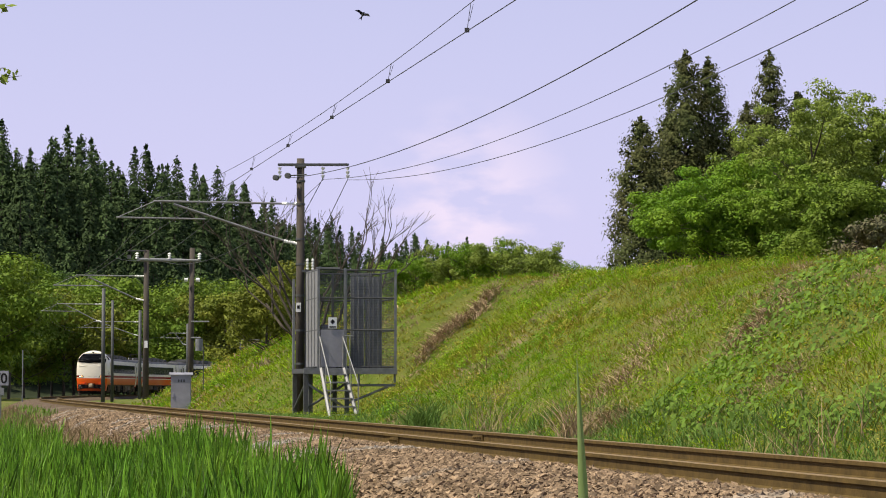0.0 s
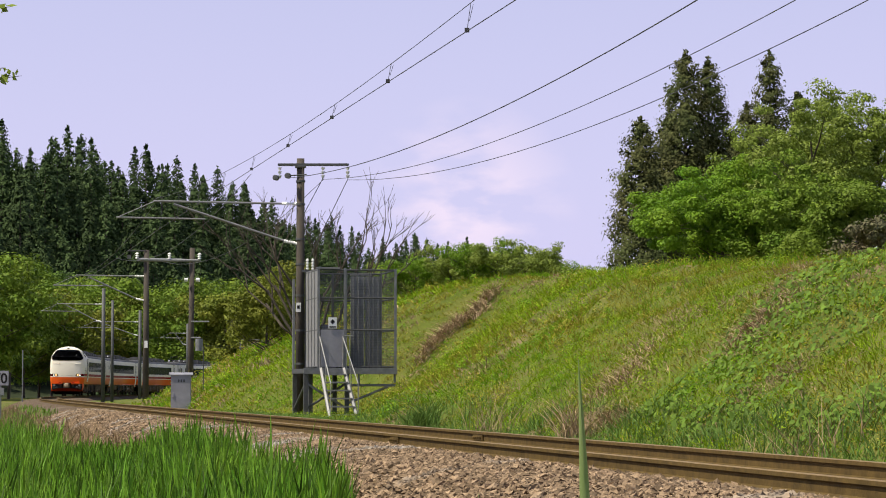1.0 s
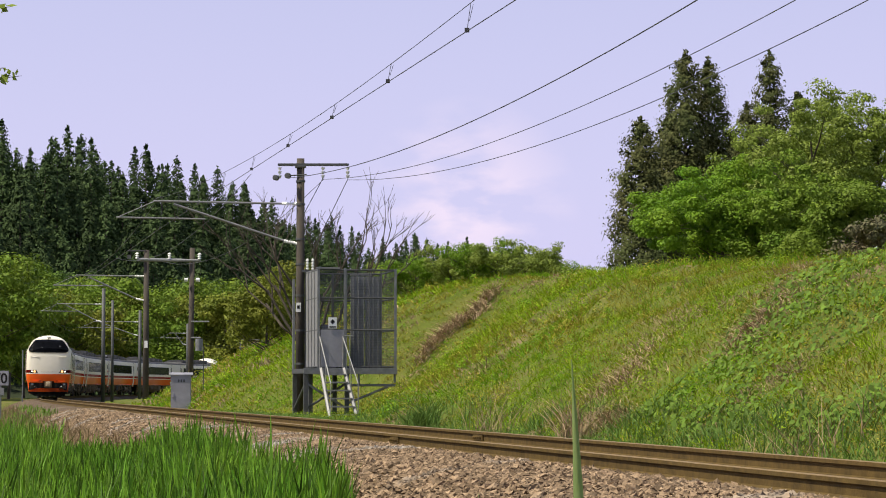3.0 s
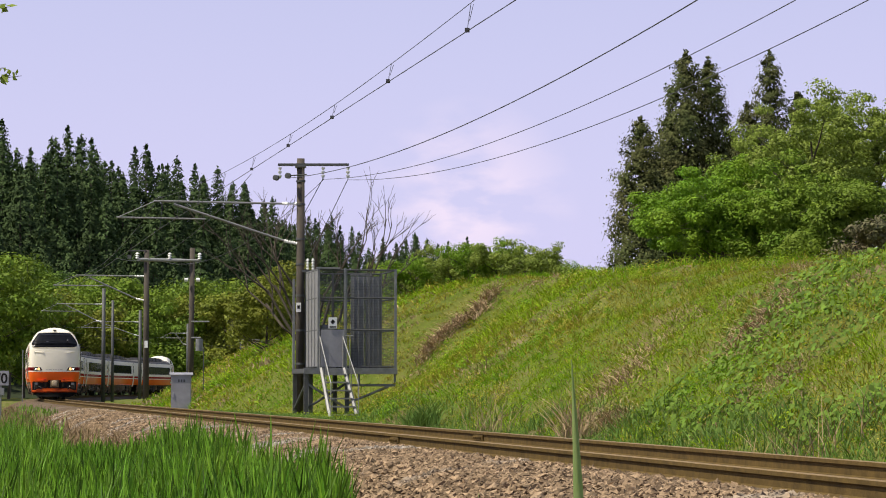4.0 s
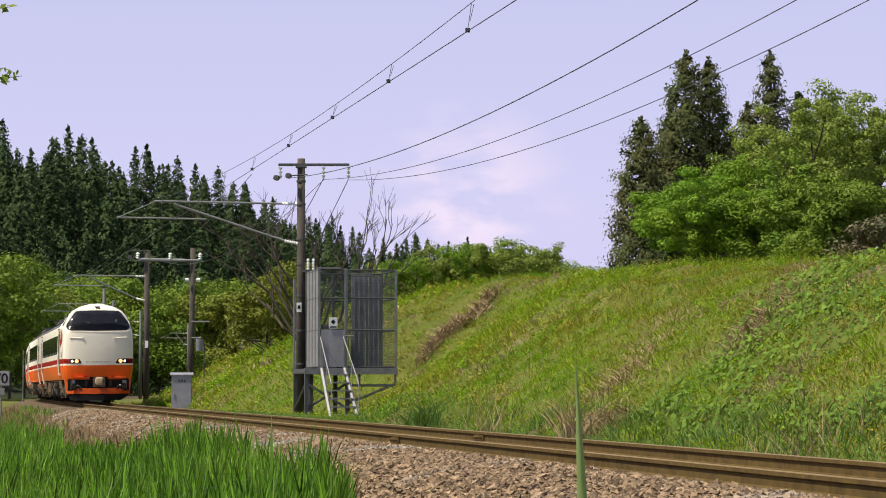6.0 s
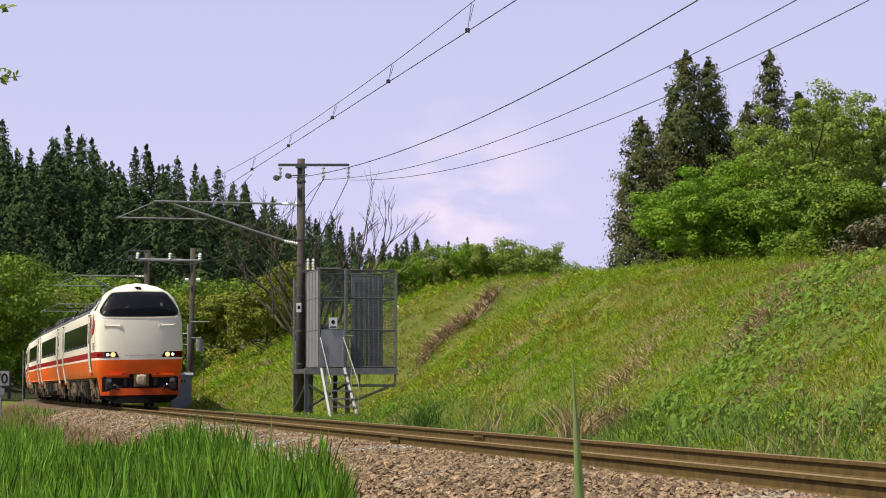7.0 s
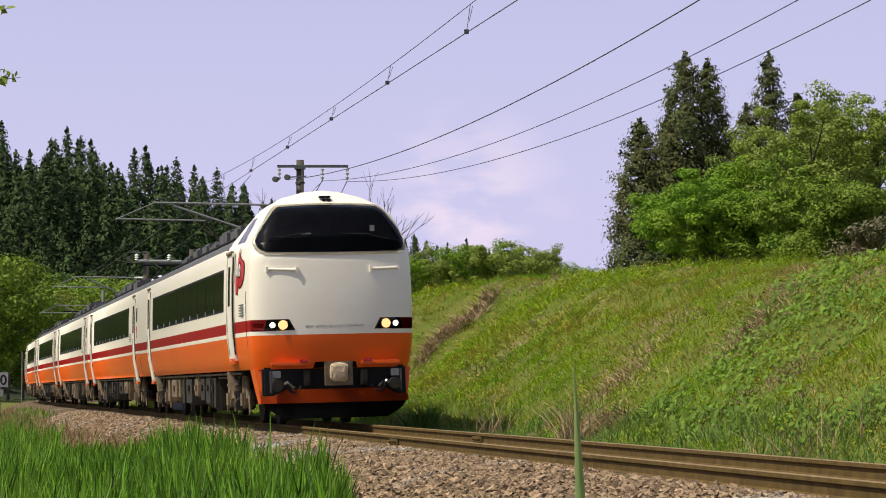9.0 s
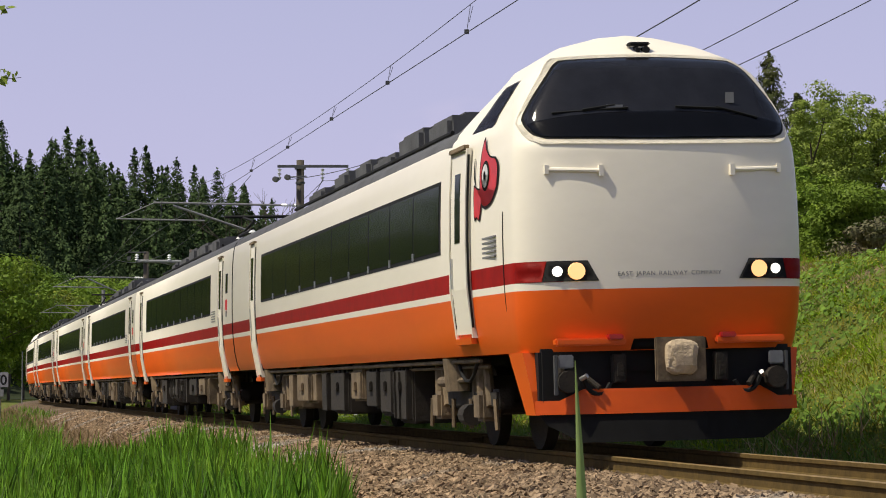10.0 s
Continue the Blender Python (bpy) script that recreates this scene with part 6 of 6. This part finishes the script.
def blades(x, y, z, height, width, lean, rng_, name, mat, label, category):
    """Tapered bent blades: three joined quads each."""
    n = len(x)
    a = rng_.uniform(0, 2 * np.pi, n)
    h = height * rng_.uniform(0.6, 1.15, n)
    w = width * rng_.uniform(0.6, 1.3, n)
    L = lean * rng_.uniform(0.1, 1.2, n) * h
    face = rng_.uniform(-0.9, 0.9, n)
    ux, uy = np.cos(face), np.sin(face)
    V = []
    for f, ww in ((0.0, 0.8), (0.4, 1.0), (0.75, 0.65), (1.0, 0.06)):
        cx = x + np.cos(a) * L * f ** 2
        cy = y + np.sin(a) * L * f ** 2
        cz = z + h * (f - 0.12 * lean * f ** 3)
        V.append(np.stack([np.stack([cx - ux * w * ww / 2, cy - uy * w * ww / 2, cz], 1), np.stack([cx + ux * w * ww / 2, cy + uy * w * ww / 2, cz], 1)], 1))
    V = np.stack(V, 1)          # blade, level, side, xyz
    idx_ = np.arange(n)[:, None, None] * 8 + np.array([[0, 1, 3, 2], [2, 3, 5, 4], [4, 5, 7, 6]])[None]
    me = bpy.data.meshes.new(name)
    me.from_pydata(V.reshape(-1, 3).tolist(), [], idx_.reshape(-1, 4).tolist())
    me.materials.append(mat)
    return tagged(new(name, me), label, category, kind="stuff")


# reeds on the near side
n = 62000
y = gv.uniform(14, 46, n)
x = gv.uniform(-0.185, -0.030, n) * y
s, p = near_line(x, y)
edge = -0.043 + 0.006 * lumps(y, y * 0.3, 1.0, 2.0)
keep = (p < -2.75 + 0.25 * lumps(x, y, 0.8, 5.0)) & (x / y < edge) & (gv.random(n) < 0.1 + 1.2 * grain(x, y, 0.5, 8.0))
x, y = x[keep], y[keep]
patch = np.interp(x / y, (-0.176, -0.162, -0.146, -0.118, -0.108, -0.098, -0.077, -0.068, -0.050, -0.042), (0.80, 0.66, 0.54, 0.58, 0.78, 0.86, 0.84, 0.80, 0.84, 0.80))
tall = (0.55 + 0.75 * grain(x, y, 0.7, 3.0)) * np.where(y > 25, patch, 0.5 * patch + 0.42) * np.where(gv.random(len(x)) < 0.05, 1.22, 1)
blades(x, y, ground_z(x, y), tall, 0.029, 0.22, gv, "reeds", REED, "dense fresh-green reeds beside the track", "reeds")
n = 22000
y = gv.uniform(40, 130, n)
x = gv.uniform(-0.19, -0.06, n) * y
s, p = near_line(x, y)
keep = (p < np.where(y > 92, -1.9, -4.2)) & (p > -16) & (gv.random(n) < 1.6 * grain(x, y, 1.5, 4.0) - 0.2)
x, y = x[keep], y[keep]
blades(x, y, ground_z(x, y), 0.20 + 0.35 * grain(x, y, 1.2, 5.0), 0.030, 0.35, gv, "reeds", REED, "green reeds along the far part of the line", "reeds")
n = 3600
y = gv.uniform(38, 66, n)
x = gv.uniform(-0.180, -0.150, n) * y
keep = (near_line(x, y)[1] < -3.3) & (grain(x, y, 1.0, 61.0) > np.interp(x / y, (-0.172, -0.150), (0.35, 0.62)))
x, y = x[keep], y[keep]
blades(x, y, ground_z(x, y), 0.45 + 0.55 * grain(x, y, 0.8, 63.0), 0.020, 0.35, gv, "reeds", REED, "ragged green reeds beside the ballast", "reeds")
n = 9000
s = gv.uniform(-115, -26, n)
p = gv.uniform(-5.2, -2.5, n)
x, y = line_xy(s, p)
keep = lumps(x, y, 3.0, 7.0) > -0.2
x, y = x[keep], y[keep]
blades(x, y, ground_z(x, y), 0.18 + 0.50 * grain(x, y, 1.3, 7.0), 0.016, 0.7, gv, "dry_grass", STRAW, "dry brown grass beside the ballast", "dry grass")

# sedge and tall grass along the toe of the bank
n = 16000
s, p = gv.uniform(-60, 8, n), 2.3 + gv.random(n) ** 1.6 * 1.3
x, y = line_xy(s, p)
keep = gv.random(n) < 0.35 + 0.65 * (lumps(x, y, 1.4, 2.5) > -0.1)
x, y = x[keep], y[keep]
blades(x, y, ground_z(x, y), np.full(len(x), 0.30), 0.012, 0.9, gv, "sedge", SEDGE, "grey-green sedge along the foot of the bank", "grass")
n = 9000
s, p = gv.uniform(-70, 8, n), gv.uniform(3, 9.5, n)
x, y = line_xy(s, p)
blades(x, y, ground_z(x, y), np.full(len(x), 0.34), 0.009, 0.9, gv, "tall_grass", WEED, "thin tall grass on the bank", "grass")


def tuft(ray, yy, count, spread, height, width, lean, mat, name, label):
    r = np.random.default_rng(int(abs(ray) * 1e5) + int(yy))
    cx = ray * yy
    x, y = cx + r.normal(0, spread, count), yy + r.normal(0, spread, count)
    return blades(x, y, ground_z(x, y), np.full(count, height), width, lean, r, name, mat, label, "grass tuft")


tuft(0.0517, 37.0, 130, 0.10, 0.85, 0.012, 0.8, DEAD, "straw_tuft", "tall dry straw tuft at the foot of the bank")
tuft(-0.0087, 48.6, 420, 0.14, 0.62, 0.016, 0.9, SEDGE, "sedge_clump", "dark green sedge clump at the foot of the bank")
tuft(0.0190, 42.5, 60, 0.2, 0.9, 0.008, 0.7, DEAD, "straw_tuft", "sparse dry stalks at the foot of the bank")
tuft(0.1480, 27.0, 60, 0.3, 0.7, 0.009, 0.9, DEAD, "straw_tuft", "sparse dry stalks at the foot of the bank")
# streaks of dead grass lying down the slope: from, to, count, width
BANK_STREAKS = ((1.75, 83.3, -0.07, 82.0, 800, 0.13), (-0.07, 82.0, -0.75, 81.2, 350, 0.12), (3.12, 40.3, 2.5, 41.0, 260, 0.22), (4.7, 37.6, 4.25, 37.6, 260, 0.16), (5.7, 40.2, 4.8, 37.4, 380, 0.25), (2.65, 37.5, 2.3, 37.9, 300, 0.16), (3.8, 42.8, 3.5, 41.5, 160, 0.25), (7.0, 41.5, 8.3, 42.5, 420, 0.4))
for x0, y0, x1, y1, n, wd in BANK_STREAKS:
    n = int(n * 2.2) if y0 < 70 else n
    u = gv.random(n)
    x, y = x0 + (x1 - x0) * u + gv.normal(0, wd, n), y0 + (y1 - y0) * u + gv.normal(0, wd * 2, n)
    blades(x, y, ground_z(x, y) + 0.02, np.full(n, 0.34 if y0 > 70 else 0.20), 0.030 if y0 > 70 else 0.014, 2.2, gv, "dead_grass", DEAD, "flattened dead brown grass on the bank", "dead grass")

# butterbur: broad round leaves
n = 24000
x, y, z, s, p = on_bank(n, -16, 8, 3.0, 9.5)
keep = (x / y > 0.085 + 0.02 * lumps(x, y, 0.9, 1.0)) & (grain(x, y, 1.5, 12.0) > 0.44) & (gv.random(n) < 0.9)
x, y, z = x[keep], y[keep], z[keep]
n = len(x)
a = gv.uniform(0, 6.28, n)
r_ = gv.uniform(0.016, 0.040, n)
tx, ty = gv.normal(-0.28, 0.3, n), gv.normal(-0.25, 0.3, n)
V = []
for k in range(7):
    t = a + 2 * np.pi * k / 7
    rr = r_ * (0.55 if k == 0 else 1.0)
    dx, dy = rr * np.cos(t), rr * np.sin(t)
    V.append(np.stack([x + dx, y + dy, z + 0.17 + 0.11 * (np.sin(np.arange(n) * 1.7)) - (dx * tx + dy * ty) * 1.6], 1))
tagged(new("butterbur", big_mesh("butterbur", np.stack(V, 1), 7, [BROADLEAF])), "broad round butterbur leaves on the bank", "plants", kind="stuff")


# ---- near the camera: a reed stalk, and the twigs of a tree beside the view ----
def near_stalk():
    stalk = tagged(new("reed_stalk"), "single tall green reed blade standing alone", "reed")
    X, Y = 0.0575 * 2.6, 2.6
    z = float(ground_z(X, Y)[0])
    stalk.matrix_basis = Matrix.Translation((X, Y, z))
    verts, faces = [], []
    levels = ((0.0, 0.006, 0.0), (0.9, 0.0085, -0.001), (1.35, 0.0072, -0.004), (1.47, 0.0050, -0.0085), (1.54, 0.0026, -0.0115), (1.60, 0.0004, -0.0145))
    for zz, w, dx in levels:
        verts += [(dx - w, 0.002, zz), (dx, -0.0015, zz), (dx + w, 0.002, zz)]
    for i in range(len(levels) - 1):
        for k in (0, 1):
            q = i * 3 + k
            faces.append((q, q + 1, q + 4, q + 3))
    me = mesh_from("blade", verts, faces, [PALE_BLADE], smooth=True)
    child("blade", me, stalk)
    return stalk


stalk = near_stalk()


def leaning_blade():
    """A single dry blade that bends across below the other."""
    blade = tagged(new("grass_blade"), "pale bent grass blade beside the reed", "grass")
    X, Y = 0.052 * 2.7, 2.7
    z = float(ground_z(X, Y)[0])
    blade.matrix_basis = Matrix.Translation((X, Y, z))
    verts, faces = [], []
    for i in range(9):
        u = i / 8
        w = 0.0045 * (1 - u) ** 0.6 + 0.0003
        dx, zz = -0.103 * u ** 2.6, 1.475 * u - 0.012 * u ** 6
        verts += [(dx - w, 0.001, zz), (dx, -0.001, zz + 0.0005), (dx + w, 0.001, zz)]
        if i:
            q = (i - 1) * 3
            faces += [(q, q + 1, q + 4, q + 3), (q + 1, q + 2, q + 5, q + 4)]
    child("blade", mesh_from("blade", verts, faces, [PALE_BLADE], smooth=True), blade)


leaning_blade()


def side_tree():
    tree = tagged(new("overhanging_tree"), "young tree whose leafy twigs reach in from beside the view", "tree")
    X, Y = -3.2, 12.0
    z = float(ground_z(X, Y)[0])
    tree.matrix_basis = Matrix.Translation((X, Y, z))
    P = lambda px, py: Vector(((px - 784) / 4468 * Y - X, 0, (688 - py) / 4468 * Y + EYE_Z - z))
    paths = [[(Vector((0, 0, -0.2)), 0.07), (Vector((0.05, 0.1, 1.6)), 0.05), (Vector((0, 0, 3.4)), 0.02)]]
    tips = []
    for a, b2 in ((P(-200, 160), P(34, 132)), (P(-180, 150), P(12, 142)), (P(-200, 40), P(14, 8)), (P(-150, 130), P(4, 118))):
        paths.append([(Vector((0, 0, a.z)), 0.015), (a.lerp(b2, 0.4), 0.006), (b2, 0.0012)])
        tips.append((a, b2))
    child("trunk", tube_mesh("trunk", paths, BARK, 5), tree)
    g = np.random.default_rng(9)
    pts = []
    for a, b2 in tips:
        for i in range(26):
            pts.append(np.array(a.lerp(b2, g.uniform(0.55, 1.0))) + g.normal(0, 0.010, 3))
    child("crown", big_mesh("crown", leaves(np.array(pts), 0.021, g, 0.1, 0.6), 4, [LEAF_PALE]), tree, "small pale leaves")


side_tree()


# ---- a small bird crossing the sky as the clip opens ----
def swallow():
    bird = tagged(new("swallow"), "small dark swallow in flight with raised wings", "bird")
    bm = bmesh.new()
    bmesh.ops.create_icosphere(bm, subdivisions=2, radius=1.0)
    for v in bm.verts:
        taper = 1 - 0.55 * max(-v.co.x, 0)
        v.co = Vector((v.co.x * 0.045, v.co.y * 0.013 * taper, v.co.z * 0.014 * taper))
    body = part("body", bm, BLACK, bird, smooth=True)
    for side in (-1, 1):
        bm = B()
        up_ = [bm.verts.new(c) for c in ((0.022, side * 0.008, 0.006), (0.012, side * 0.05, 0.035), (-0.03, side * 0.085, 0.05), (-0.012, side * 0.04, 0.02), (-0.015, side * 0.008, 0.004))]
        f = bm.faces.new(up_)
        bmesh.ops.solidify(bm, geom=[f], thickness=0.003)
        part("wing", bm, BLACK, bird)
    bm = B()
    f = bm.faces.new([bm.verts.new(c) for c in ((-0.035, 0.006, 0), (-0.08, 0.016, 0), (-0.06, 0, 0), (-0.08, -0.016, 0), (-0.035, -0.006, 0))])
    bmesh.ops.solidify(bm, geom=[f], thickness=0.003)
    part("tail", bm, BLACK, bird)
    return bird


bird = swallow()


def motions():
    times = [i * 0.25 for i in range(41)]
    for k, car in enumerate(cars):
        rows = []
        for t in times:
            s = train_s(t)
            if k == 0:
                m = car_pose(s - 3.6, s - 17.75, 3.6)
            elif k < 5:
                g = s - CAB_LEN - CAR_LEN * (k - 1)
                m = car_pose(g - 3.175, g - 17.325, 3.175)
            else:
                g = s - CAB_LEN - CAR_LEN * 4
                m = car_pose(g - 3.35, g - 17.5, 3.35) @ Matrix.Translation((-CAB_LEN, 0, 0)) @ Matrix.Rotation(math.pi, 4, "Z")
            rows.append((t, m))
        walk(car, rows)
    # the swallow climbs away over the camera
    walk(bird, [(0, pose(-0.80, 25.0, 4.30, 35, -48, 60)), (0.1, pose(-0.66, 24.4, 4.75, 0, -30, 62)), (0.5, pose(0.6, 21.0, 7.0, 0, -25, 65)), (4, pose(10, 0, 14, 0, -10, 80)), (10, pose(40, -40, 16, 0, 0, 85))])
    base = stalk.matrix_basis.copy()
    walk(stalk, [(t, base @ Matrix.Rotation(radians(a), 4, "Y")) for t, a in ((0, 0.10), (1.2, 0.16), (2.5, -0.08), (4.5, -0.10), (5.5, 0.05), (7.5, -0.10), (9.0, 0.0), (10.0, 0.05))])


motions()
